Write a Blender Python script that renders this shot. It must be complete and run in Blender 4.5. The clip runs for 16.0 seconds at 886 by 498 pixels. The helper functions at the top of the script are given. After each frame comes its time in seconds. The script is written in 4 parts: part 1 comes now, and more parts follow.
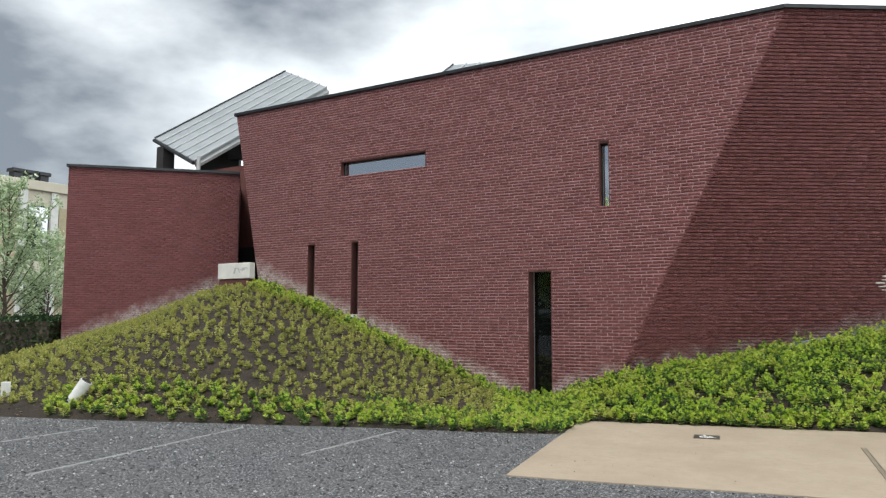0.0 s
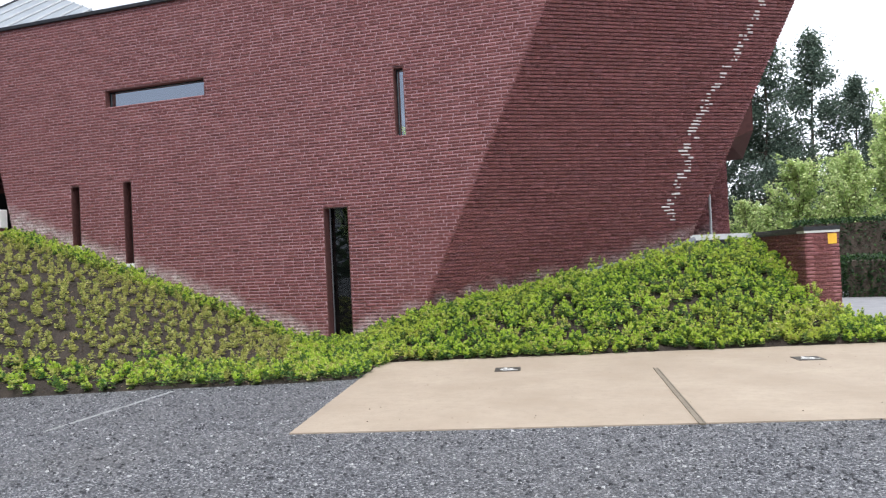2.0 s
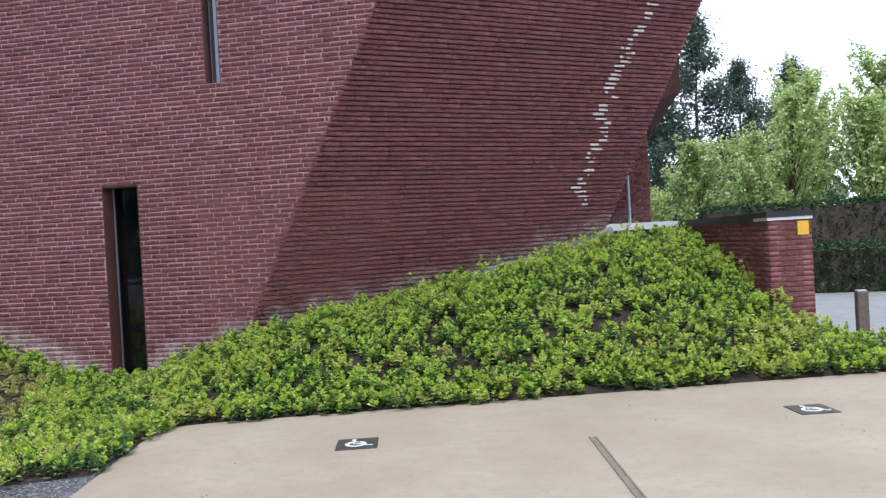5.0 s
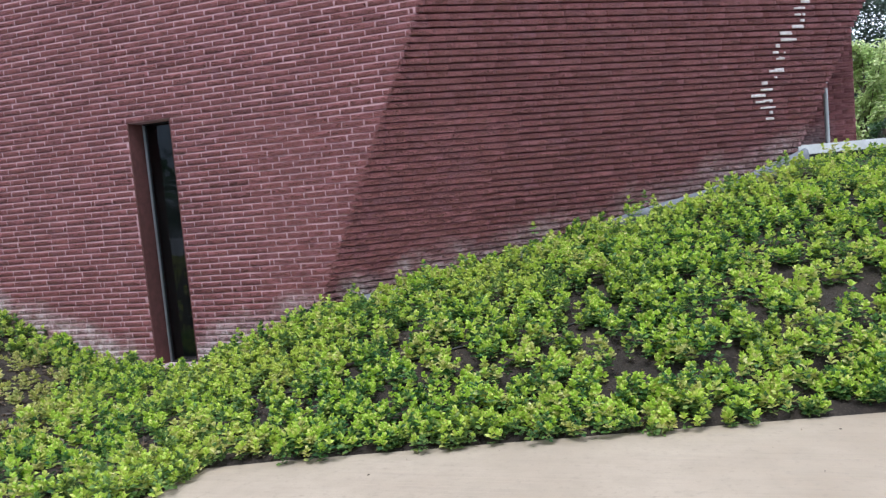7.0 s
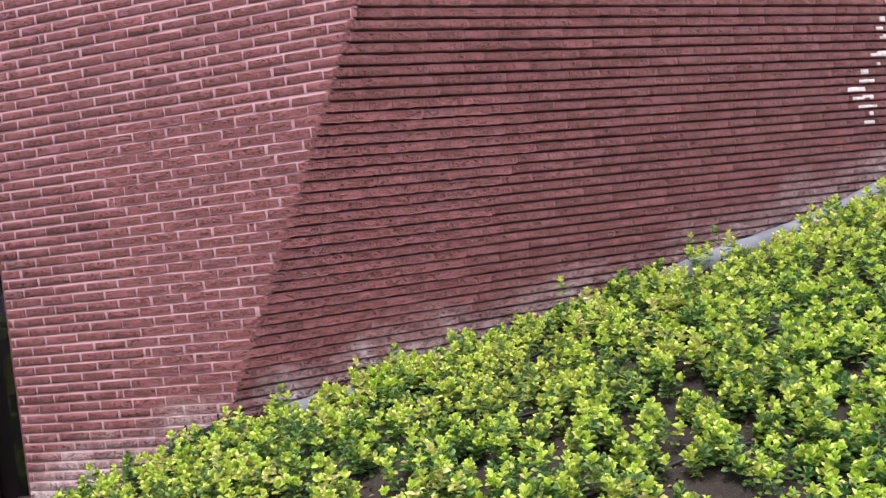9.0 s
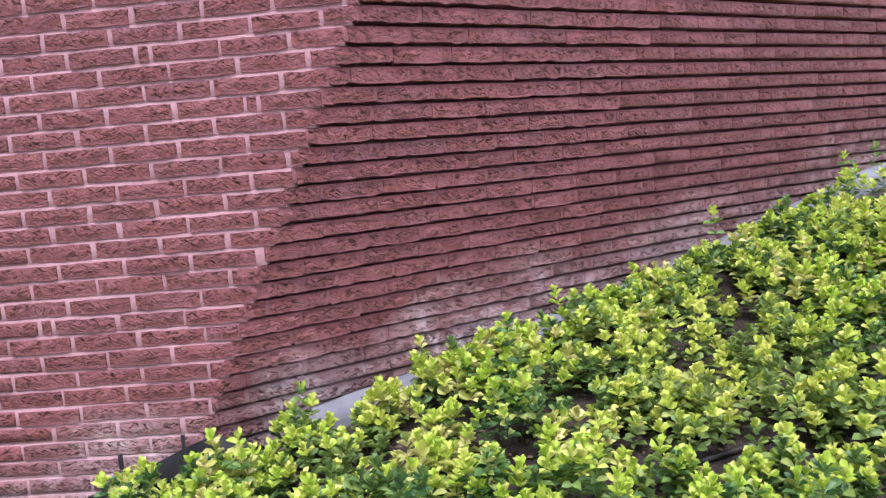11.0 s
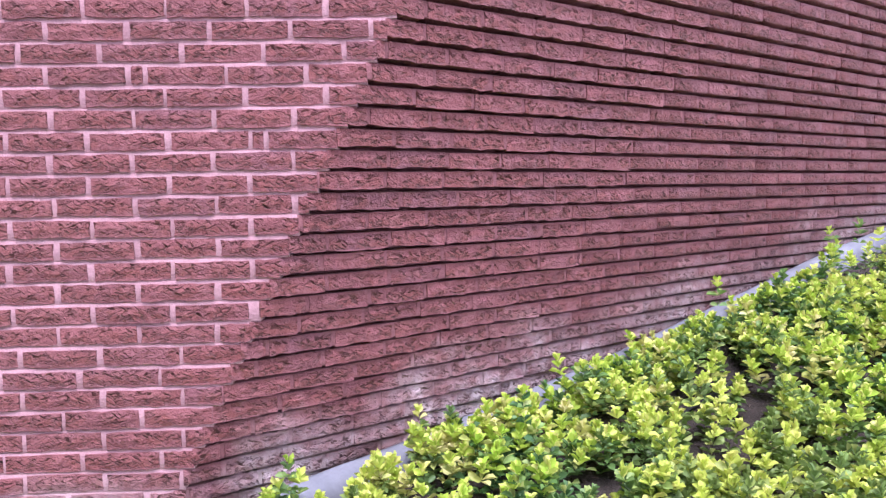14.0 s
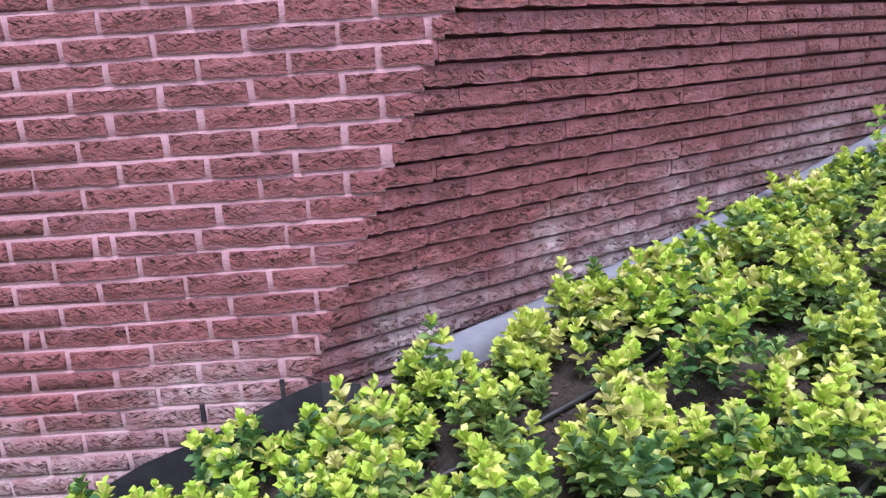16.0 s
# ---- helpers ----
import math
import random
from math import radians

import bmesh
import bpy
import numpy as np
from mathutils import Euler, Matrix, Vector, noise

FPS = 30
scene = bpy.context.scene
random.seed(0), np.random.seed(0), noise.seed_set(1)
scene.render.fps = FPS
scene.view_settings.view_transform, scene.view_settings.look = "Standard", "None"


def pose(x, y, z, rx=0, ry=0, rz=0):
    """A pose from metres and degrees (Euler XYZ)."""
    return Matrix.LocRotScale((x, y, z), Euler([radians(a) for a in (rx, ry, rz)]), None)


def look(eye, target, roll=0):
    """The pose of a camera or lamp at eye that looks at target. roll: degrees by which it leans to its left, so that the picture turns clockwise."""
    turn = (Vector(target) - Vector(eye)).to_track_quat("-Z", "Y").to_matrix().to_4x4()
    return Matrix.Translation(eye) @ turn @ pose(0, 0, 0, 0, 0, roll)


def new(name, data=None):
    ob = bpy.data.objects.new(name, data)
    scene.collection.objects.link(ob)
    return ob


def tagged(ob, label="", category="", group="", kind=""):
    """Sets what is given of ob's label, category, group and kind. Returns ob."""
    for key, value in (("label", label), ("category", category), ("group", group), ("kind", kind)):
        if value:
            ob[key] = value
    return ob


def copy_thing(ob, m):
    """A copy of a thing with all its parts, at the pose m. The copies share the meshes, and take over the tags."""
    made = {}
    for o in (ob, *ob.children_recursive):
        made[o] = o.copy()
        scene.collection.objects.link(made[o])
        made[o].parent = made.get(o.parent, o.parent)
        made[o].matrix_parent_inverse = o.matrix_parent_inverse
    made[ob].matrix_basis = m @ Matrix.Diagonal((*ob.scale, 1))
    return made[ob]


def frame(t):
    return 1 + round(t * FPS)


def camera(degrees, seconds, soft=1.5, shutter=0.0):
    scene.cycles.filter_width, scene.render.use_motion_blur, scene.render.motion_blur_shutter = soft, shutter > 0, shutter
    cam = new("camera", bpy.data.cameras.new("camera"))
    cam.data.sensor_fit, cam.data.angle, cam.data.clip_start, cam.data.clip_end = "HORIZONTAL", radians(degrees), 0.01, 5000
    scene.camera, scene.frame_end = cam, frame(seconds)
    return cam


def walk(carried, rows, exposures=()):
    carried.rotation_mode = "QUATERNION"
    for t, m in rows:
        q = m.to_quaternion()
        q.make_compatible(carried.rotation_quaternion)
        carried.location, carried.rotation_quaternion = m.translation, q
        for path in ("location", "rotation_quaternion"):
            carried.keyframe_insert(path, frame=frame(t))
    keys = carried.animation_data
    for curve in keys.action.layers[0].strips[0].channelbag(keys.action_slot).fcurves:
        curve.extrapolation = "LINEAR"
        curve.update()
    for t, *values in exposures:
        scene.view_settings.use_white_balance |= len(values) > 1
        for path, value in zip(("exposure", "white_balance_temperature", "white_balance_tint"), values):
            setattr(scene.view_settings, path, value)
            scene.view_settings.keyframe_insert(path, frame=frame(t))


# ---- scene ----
cam = camera(59.1, 16.0, soft=1.3)
PATH = [
    (0, (0.414, -14.056, 1.545), (-0.66, -12.379, 1.729), 0.2),
    (0.5, (0.435, -14.061, 1.563), (-0.584, -12.354, 1.779), -0.0),
    (1, (0.444, -13.91, 1.511), (-0.414, -12.111, 1.677), -1.9),
    (1.5, (0.342, -13.521, 1.482), (-0.303, -11.628, 1.523), -1.9),
    (2, (0.219, -13.038, 1.476), (-0.429, -11.146, 1.503), -2.7),
    (2.5, (0.168, -12.462, 1.516), (-0.506, -10.58, 1.579), -3.4),
    (3, (0.1, -11.844, 1.548), (-0.504, -9.94, 1.641), -3.2),
    (3.2, (0.062, -11.576, 1.538), (-0.512, -9.663, 1.642), -2.8),
    (5.3, (-0.601, -8.769, 1.586), (-0.949, -6.8, 1.526), -3.4),
    (5.5, (-0.682, -8.502, 1.606), (-1.077, -6.543, 1.515), -4.0),
    (6, (-0.957, -7.795, 1.571), (-1.484, -5.871, 1.44), -4.6),
    (6.5, (-1.108, -7.178, 1.585), (-1.64, -5.256, 1.424), -5.2),
    (7, (-1.29, -6.553, 1.634), (-1.901, -4.655, 1.475), -5.3),
    (7.5, (-1.549, -5.913, 1.59), (-2.117, -3.999, 1.465), -5.6),
    (8, (-1.787, -5.263, 1.589), (-2.344, -3.344, 1.502), -6.1),
    (8.5, (-2.043, -4.709, 1.622), (-2.563, -2.779, 1.548), -6.4),
    (8.7, (-2.135, -4.438, 1.632), (-2.639, -2.503, 1.58), -6.4),
    (10.8, (-3.548, -2.573, 1.5), (-3.646, -0.59, 1.252), -5.4),
    (11, (-3.656, -2.439, 1.521), (-3.772, -0.457, 1.282), -4.8),
    (11.5, (-3.89, -2.262, 1.559), (-4.023, -0.273, 1.4), -3.5),
    (12, (-3.981, -2.188, 1.579), (-3.918, -0.191, 1.506), -2.4),
    (12.5, (-3.949, -2.197, 1.591), (-3.785, -0.204, 1.57), -1.3),
    (13, (-3.928, -2.203, 1.587), (-3.752, -0.211, 1.577), -1.1),
    (13.5, (-3.932, -2.202, 1.582), (-3.785, -0.209, 1.491), -1.2),
    (14, (-3.95, -2.208, 1.572), (-3.857, -0.215, 1.428), -1.0),
    (14.5, (-3.96, -2.202, 1.551), (-3.886, -0.215, 1.341), -2.1),
    (15, (-3.941, -2.122, 1.53), (-3.812, -0.162, 1.157), -3.3),
    (15.5, (-4.137, -2.04, 1.503), (-4.059, -0.094, 1.051), -3.0),
    (16, (-4.243, -1.932, 1.465), (-4.26, 0.013, 1.0), -3.8),
]
EXPOSURES = [
    (0.0, 0.48, 6450, 5), (0.6, 0.48, 6400, 5), (1.0, 0.42, 6350, 7), (1.5, 0.85, 6200, 11), (3.2, 0.8, 6000, 11), (5.3, 0.65, 5600, 9), (6.0, 0.75, 5550, 9),
    (7.5, 1.05, 5700, 13), (8.0, 1.3, 6250, 20), (8.7, 1.37, 6200, 22), (10.8, 1.4, 5900, 26), (11.5, 1.62, 5700, 32), (12.5, 1.92, 5600, 37), (13.6, 1.86, 5620, 36), (14.5, 1.68, 5550, 32), (16.0, 1.45, 5500, 28),
]
walk(cam, [(t, look(eye, target, roll)) for t, eye, target, roll in PATH], EXPOSURES)

# ---- world, sun, exposure ----
world = bpy.data.worlds.new("world")
scene.world = world
world.use_nodes = True
wn, wl = world.node_tree.nodes, world.node_tree.links
wn.clear()
w_out = wn.new("ShaderNodeOutputWorld")
w_bg = wn.new("ShaderNodeBackground")
w_sky = wn.new("ShaderNodeTexSky")
w_sky.sky_type, w_sky.sun_disc = "NISHITA", False
w_sky.sun_elevation, w_sky.sun_rotation = radians(61), radians(181)
w_co = wn.new("ShaderNodeTexCoord")
w_map = wn.new("ShaderNodeMapping")
w_map.inputs["Scale"].default_value = (1.0, 1.0, 2.2)
w_map.inputs["Location"].default_value = (0.55, 0.2, 0.35)
w_noise = wn.new("ShaderNodeTexNoise")
w_noise.inputs["Scale"].default_value, w_noise.inputs["Detail"].default_value = 1.7, 8
w_ramp = wn.new("ShaderNodeValToRGB")
w_ramp.color_ramp.elements[0].position, w_ramp.color_ramp.elements[0].color = 0.31, (0.16, 0.175, 0.205, 1)
w_ramp.color_ramp.elements[1].position, w_ramp.color_ramp.elements[1].color = 0.58, (1.12, 1.14, 1.17, 1)
w_mix = wn.new("ShaderNodeMix")
w_mix.data_type = "RGBA"
w_mix.inputs["Factor"].default_value = 0.93
w_scale = wn.new("ShaderNodeVectorMath")
w_scale.operation = "SCALE"
w_scale.inputs["Scale"].default_value = 0.1
wl.new(w_co.outputs["Generated"], w_map.inputs["Vector"])
wl.new(w_map.outputs["Vector"], w_noise.inputs["Vector"])
w_dot = wn.new("ShaderNodeVectorMath")
w_dot.operation = "DOT_PRODUCT"
w_dot.inputs[1].default_value = (0.31, 0.17, -0.14)
w_add = wn.new("ShaderNodeMath")
w_add.operation = "ADD"
wl.new(w_co.outputs["Generated"], w_dot.inputs[0])
wl.new(w_noise.outputs["Fac"], w_add.inputs[0])
wl.new(w_dot.outputs["Value"], w_add.inputs[1])
wl.new(w_add.outputs["Value"], w_ramp.inputs["Fac"])
wl.new(w_sky.outputs["Color"], w_scale.inputs[0])
wl.new(w_scale.outputs["Vector"], w_mix.inputs["A"])
wl.new(w_ramp.outputs["Color"], w_mix.inputs["B"])
wl.new(w_mix.outputs["Result"], w_bg.inputs["Color"])
w_bg.inputs["Strength"].default_value = 1.25
wl.new(w_bg.outputs["Background"], w_out.inputs["Surface"])

sun = new("sun", bpy.data.lights.new("sun", "SUN"))
sun.data.energy, sun.data.angle, sun.data.color = 2.2, radians(25), (1.0, 0.96, 0.9)
sun.matrix_world = look((-4.2, -15, 28), (-4, 0, 1))

# ---- materials ----


class Nodes:
    """A principled material and short ways to add nodes to it."""

    def __init__(self, name, rough=0.8, metal=0.0):
        self.mat = bpy.data.materials.new(name)
        self.mat.use_nodes = True
        self.tree = self.mat.node_tree
        self.bsdf = self.tree.nodes["Principled BSDF"]
        self.bsdf.inputs["Roughness"].default_value = rough
        self.bsdf.inputs["Metallic"].default_value = metal

    def add(self, kind, **values):
        n = self.tree.nodes.new(kind)
        for k, v in values.items():
            n.inputs[k.replace("_", " ")].default_value = v
        return n

    def link(self, a, b):
        self.tree.links.new(a, b)

    def position(self):
        return self.add("ShaderNodeNewGeometry").outputs["Position"]

    def noise(self, scale, detail=4.0, vector=None, rough=0.55):
        n = self.add("ShaderNodeTexNoise", Scale=scale, Detail=detail, Roughness=rough)
        self.link(vector if vector is not None else self.position(), n.inputs["Vector"])
        return n.outputs["Fac"]

    def ramp(self, fac, stops):
        n = self.add("ShaderNodeValToRGB")
        els = n.color_ramp.elements
        while len(els) < len(stops):
            els.new(0.5)
        for e, (p, c) in zip(els, stops):
            e.position, e.color = p, (*c, 1)
        self.link(fac, n.inputs["Fac"])
        return n.outputs["Color"]

    def value(self, fac, a, b, lo=0.0, hi=1.0):
        n = self.add("ShaderNodeMapRange")
        for i, v in enumerate((a, b, lo, hi)):
            n.inputs[1 + i].default_value = v
        self.link(fac, n.inputs["Value"])
        return n.outputs["Result"]

    def math(self, op, a, b=0.0):
        n = self.add("ShaderNodeMath")
        n.operation = op
        for i, v in enumerate((a, b)):
            if isinstance(v, (int, float)):
                n.inputs[i].default_value = v
            else:
                self.link(v, n.inputs[i])
        return n.outputs["Value"]

    def mix(self, fac, a, b, blend="MIX"):
        n = self.add("ShaderNodeMix")
        n.data_type, n.blend_type = "RGBA", blend
        for key, v in (("Factor", fac), ("A", a), ("B", b)):
            sock = n.inputs[key] if key == "Factor" else [s for s in n.inputs if s.name == key and s.type == "RGBA"][0]
            if isinstance(v, (int, float)):
                sock.default_value = v
            elif isinstance(v, tuple):
                sock.default_value = (*v, 1)
            else:
                self.link(v, sock)
        return [s for s in n.outputs if s.type == "RGBA"][0]

    def colour(self, c):
        self.link(c, self.bsdf.inputs["Base Color"])

    def bump(self, height, strength=0.5, distance=0.01):
        n = self.add("ShaderNodeBump", Strength=strength, Distance=distance)
        self.link(height, n.inputs["Height"])
        self.link(n.outputs["Normal"], self.bsdf.inputs["Normal"])


def simple(name, dark, light, scale=8.0, rough=0.8, metal=0.0, bump=0.3, dist=0.004, fine=60.0):
    m = Nodes(name, rough, metal)
    big = m.noise(scale)
    small = m.noise(fine, 5)
    m.colour(m.mix(m.value(small, 0.3, 0.7, 0.0, 0.45), m.ramp(big, [(0.3, dark), (0.7, light)]), tuple(0.5 * (a + b) * 0.8 for a, b in zip(dark, light))))
    m.bump(small, bump, dist)
    return m.mat


def lime_mask(m):
    """White lime bloom low on the walls, along the soil line."""
    pos = m.position()
    sep = m.add("ShaderNodeSeparateXYZ")
    m.link(pos, sep.inputs[0])
    x, z = sep.outputs["X"], sep.outputs["Z"]
    left = m.math("MULTIPLY", m.math("ADD", x, 6.4), -0.37)
    right = m.math("MINIMUM", m.math("MULTIPLY", m.math("ADD", x, 6.75), 0.31), m.math("ADD", m.math("MULTIPLY", x, 0.24), 1.68))
    annex = m.math("ADD", m.math("MULTIPLY", x, 0.58), 12.1)
    over = m.math("SUBTRACT", z, m.math("MAXIMUM", m.math("MINIMUM", left, annex), right))
    wob = m.value(m.noise(2.5, 4), 0.3, 0.7, -0.12, 0.12)
    band = m.value(m.math("SUBTRACT", over, wob), -0.04, 0.26, 0.9, 0.0)
    inside = m.math("MULTIPLY", m.value(x, -19.5, -19.3, 0.0, 1.0), m.value(x, 0.2, 0.4, 1.0, 0.0))
    inside = m.math("MULTIPLY", inside, m.value(sep.outputs["Y"], 0.6, 1.4, 1.0, 0.6))
    return m.math("MULTIPLY", m.math("MULTIPLY", band, inside), m.math("MULTIPLY", m.value(m.noise(19, 4), 0.32, 0.62, 0.3, 1.0), m.value(m.noise(3.7, 3), 0.38, 0.56, 0.4, 1.0)))


def brick_material(name, random_node, output, dull=1.0):
    m = Nodes(name, 0.78)
    rnd = m.add(random_node).outputs[output]
    tone = m.ramp(rnd, [(0.0, (0.205 * dull, 0.069 * dull, 0.076 * dull)), (0.35, (0.245 * dull, 0.081 * dull, 0.087 * dull)),
                        (0.7, (0.285 * dull, 0.097 * dull, 0.100 * dull)), (1.0, (0.225 * dull, 0.086 * dull, 0.100 * dull))])
    pos = m.position()
    sep = m.add("ShaderNodeSeparateXYZ")
    m.link(pos, sep.inputs[0])
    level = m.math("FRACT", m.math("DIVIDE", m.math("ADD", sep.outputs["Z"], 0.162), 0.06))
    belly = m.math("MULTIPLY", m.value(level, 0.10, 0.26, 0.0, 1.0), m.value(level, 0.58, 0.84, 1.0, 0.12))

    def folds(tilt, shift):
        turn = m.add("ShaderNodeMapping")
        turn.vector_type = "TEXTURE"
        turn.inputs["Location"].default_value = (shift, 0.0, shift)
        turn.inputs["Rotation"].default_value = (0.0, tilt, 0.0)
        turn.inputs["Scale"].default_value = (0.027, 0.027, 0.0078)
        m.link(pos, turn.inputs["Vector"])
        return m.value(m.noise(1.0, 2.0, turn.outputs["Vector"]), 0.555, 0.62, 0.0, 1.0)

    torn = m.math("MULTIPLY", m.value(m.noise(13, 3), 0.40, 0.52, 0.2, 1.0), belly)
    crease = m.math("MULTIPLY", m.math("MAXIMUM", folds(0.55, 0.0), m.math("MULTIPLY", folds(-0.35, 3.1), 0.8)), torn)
    fold = m.noise(30, 5, None, 0.6)
    grain = m.noise(210, 4)
    stain = m.noise(1.1, 5)
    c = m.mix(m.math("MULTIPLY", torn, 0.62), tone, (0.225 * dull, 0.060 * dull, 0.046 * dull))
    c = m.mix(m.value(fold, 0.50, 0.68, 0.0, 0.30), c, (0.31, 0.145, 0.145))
    # shadow inside the creases, painted into the brick colour on top of the bump
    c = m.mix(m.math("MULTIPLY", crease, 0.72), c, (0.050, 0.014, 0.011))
    c = m.mix(m.value(grain, 0.52, 0.72, 0.0, 0.22), c, (0.36, 0.125, 0.10))
    c = m.mix(m.value(stain, 0.45, 0.75, 0.0, 0.15), c, (0.30, 0.13, 0.12))
    c = m.mix(m.math("MULTIPLY", lime_mask(m), m.value(crease, 0.0, 0.8, 1.0, 0.35)), c, (0.66, 0.57, 0.56))
    m.colour(c)
    high = m.math("SUBTRACT", m.math("ADD", m.math("MULTIPLY", fold, 0.45), m.math("MULTIPLY", grain, 0.15)), m.math("MULTIPLY", crease, 0.7))
    m.bump(high, 1.0, 0.032)
    return m.mat


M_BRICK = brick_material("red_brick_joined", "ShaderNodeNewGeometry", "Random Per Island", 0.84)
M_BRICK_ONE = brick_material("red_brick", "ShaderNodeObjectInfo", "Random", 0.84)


def mortar_material(name, dark, light):
    m = Nodes(name, 0.92)
    c = m.ramp(m.noise(5, 5), [(0.3, dark), (0.7, light)])
    c = m.mix(m.value(m.noise(140, 4), 0.35, 0.7, 0.0, 0.35), c, tuple(v * 0.6 for v in dark))
    c = m.mix(lime_mask(m), c, (0.58, 0.52, 0.5))
    m.colour(c)
    m.bump(m.noise(170, 4), 0.7, 0.004)
    return m.mat


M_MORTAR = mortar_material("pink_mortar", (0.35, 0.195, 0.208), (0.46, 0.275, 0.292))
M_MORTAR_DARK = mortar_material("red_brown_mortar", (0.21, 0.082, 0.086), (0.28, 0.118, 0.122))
M_LIME = simple("lime_bloom", (0.40, 0.33, 0.32), (0.70, 0.65, 0.64), 30, 0.95)
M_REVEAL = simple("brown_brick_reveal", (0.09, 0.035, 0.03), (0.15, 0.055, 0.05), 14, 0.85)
M_METAL_DARK = simple("dark_roof_trim", (0.035, 0.036, 0.04), (0.06, 0.062, 0.068), 6, 0.45, 0.6, 0.1)
M_FRAME = simple("dark_window_frame", (0.02, 0.02, 0.022), (0.035, 0.035, 0.038), 10, 0.4, 0.3, 0.1)
M_FRAME_PALE = simple("bare_aluminium", (0.45, 0.46, 0.48), (0.6, 0.61, 0.63), 10, 0.4, 0.7, 0.1)
M_ZINC = simple("grey_zinc", (0.34, 0.37, 0.40), (0.46, 0.49, 0.52), 2.0, 0.42, 0.55, 0.1)
M_CONCRETE = simple("grey_concrete", (0.5, 0.5, 0.5), (0.66, 0.66, 0.66), 5, 0.9, 0, 0.5)
M_WHITE = simple("white_painted_concrete", (0.62, 0.61, 0.58), (0.78, 0.77, 0.74), 4, 0.85)
M_STONE_SILL = simple("white_stone_sill", (0.62, 0.62, 0.6), (0.75, 0.75, 0.73), 12, 0.8)
# near black: shade of rooms, recess and pavilion is put into this colour
M_SHADE = simple("near_black_shade", (0.02, 0.02, 0.02), (0.035, 0.035, 0.035), 3, 0.9)
M_KERB = simple("weathered_kerb_concrete", (0.11, 0.12, 0.14), (0.23, 0.24, 0.265), 6, 0.85, 0, 0.5)
M_MEMBRANE = simple("black_root_membrane", (0.012, 0.012, 0.014), (0.03, 0.03, 0.034), 20, 0.55)
M_PLATE = simple("dark_ground_plate", (0.05, 0.045, 0.04), (0.10, 0.09, 0.08), 30, 0.6, 0.2)
M_SYMBOL = simple("white_road_paint", (0.65, 0.65, 0.62), (0.8, 0.8, 0.78), 40, 0.7)
M_RUST = simple("rusted_steel_slot", (0.17, 0.14, 0.105), (0.26, 0.22, 0.165), 20, 0.8)
M_YELLOW = simple("yellow_sticker", (0.75, 0.42, 0.03), (0.85, 0.5, 0.05), 20, 0.5)
M_LAMP = simple("white_lamp_housing", (0.7, 0.7, 0.68), (0.82, 0.82, 0.8), 12, 0.4)
M_CREAM = simple("cream_render", (0.55, 0.50, 0.40), (0.66, 0.61, 0.50), 0.6, 0.9)
M_CREAM_DARK = simple("buff_brick_panel", (0.40, 0.34, 0.22), (0.5, 0.43, 0.3), 3, 0.9)
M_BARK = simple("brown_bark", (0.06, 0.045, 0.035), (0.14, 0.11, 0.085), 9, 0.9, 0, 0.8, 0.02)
M_STEEL_STRIP = simple("pale_edging_strip", (0.3, 0.3, 0.3), (0.5, 0.5, 0.5), 9, 0.6)
M_PIPE = simple("grey_downpipe", (0.4, 0.41, 0.42), (0.5, 0.51, 0.52), 6, 0.5)
M_BOLLARD = simple("brown_timber_bollard", (0.11, 0.085, 0.07), (0.19, 0.15, 0.12), 15, 0.85)
M_HOSE = simple("black_drip_hose", (0.012, 0.012, 0.012), (0.03, 0.03, 0.03), 20, 0.5)


def leaf_material(name, stops, patch=None):
    m = Nodes(name, 0.5)
    rnd = m.add("ShaderNodeNewGeometry").outputs["Random Per Island"]
    c = m.ramp(rnd, stops)
    if patch:
        c = m.mix(m.value(m.noise(0.9, 4), 0.45, 0.72, 0.0, 0.55), c, patch)
    m.colour(c)
    m.bsdf.inputs["Transmission Weight"].default_value = 0.0
    sub = m.add("ShaderNodeBsdfTranslucent")
    m.link(c, sub.inputs["Color"])
    mixer = m.add("ShaderNodeMixShader", Fac=0.38)
    out = m.tree.nodes["Material Output"]
    m.link(m.bsdf.outputs[0], mixer.inputs[1])
    m.link(sub.outputs[0], mixer.inputs[2])
    m.link(mixer.outputs[0], out.inputs["Surface"])
    return m.mat


M_LEAF_OLD = leaf_material("shrub_leaf", [(0.0, (0.035, 0.11, 0.04)), (0.45, (0.10, 0.225, 0.06)), (0.8, (0.23, 0.37, 0.085)), (1.0, (0.50, 0.54, 0.16))], (0.34, 0.41, 0.10))
M_LEAF_YOUNG = leaf_material("shrub_shoot", [(0.0, (0.36, 0.56, 0.05)), (0.6, (0.52, 0.68, 0.08)), (1.0, (0.78, 0.78, 0.24))], (0.70, 0.70, 0.16))
M_LEAF_PALE = leaf_material("pale_shrub_leaf", [(0.0, (0.38, 0.44, 0.09)), (0.5, (0.58, 0.58, 0.16)), (1.0, (0.78, 0.74, 0.34))])
M_LEAF_DRY = leaf_material("thin_shrub_leaf", [(0.0, (0.17, 0.24, 0.06)), (0.5, (0.42, 0.46, 0.12)), (0.85, (0.68, 0.66, 0.24)), (1.0, (0.60, 0.44, 0.24))], (0.62, 0.60, 0.20))
M_LITTER = leaf_material("dry_litter", [(0.0, (0.05, 0.035, 0.025)), (0.6, (0.14, 0.10, 0.07)), (1.0, (0.36, 0.27, 0.18))])
M_TREE_PALE = leaf_material("pale_tree_leaf", [(0.0, (0.26, 0.38, 0.12)), (0.5, (0.54, 0.66, 0.26)), (1.0, (0.80, 0.84, 0.46))])
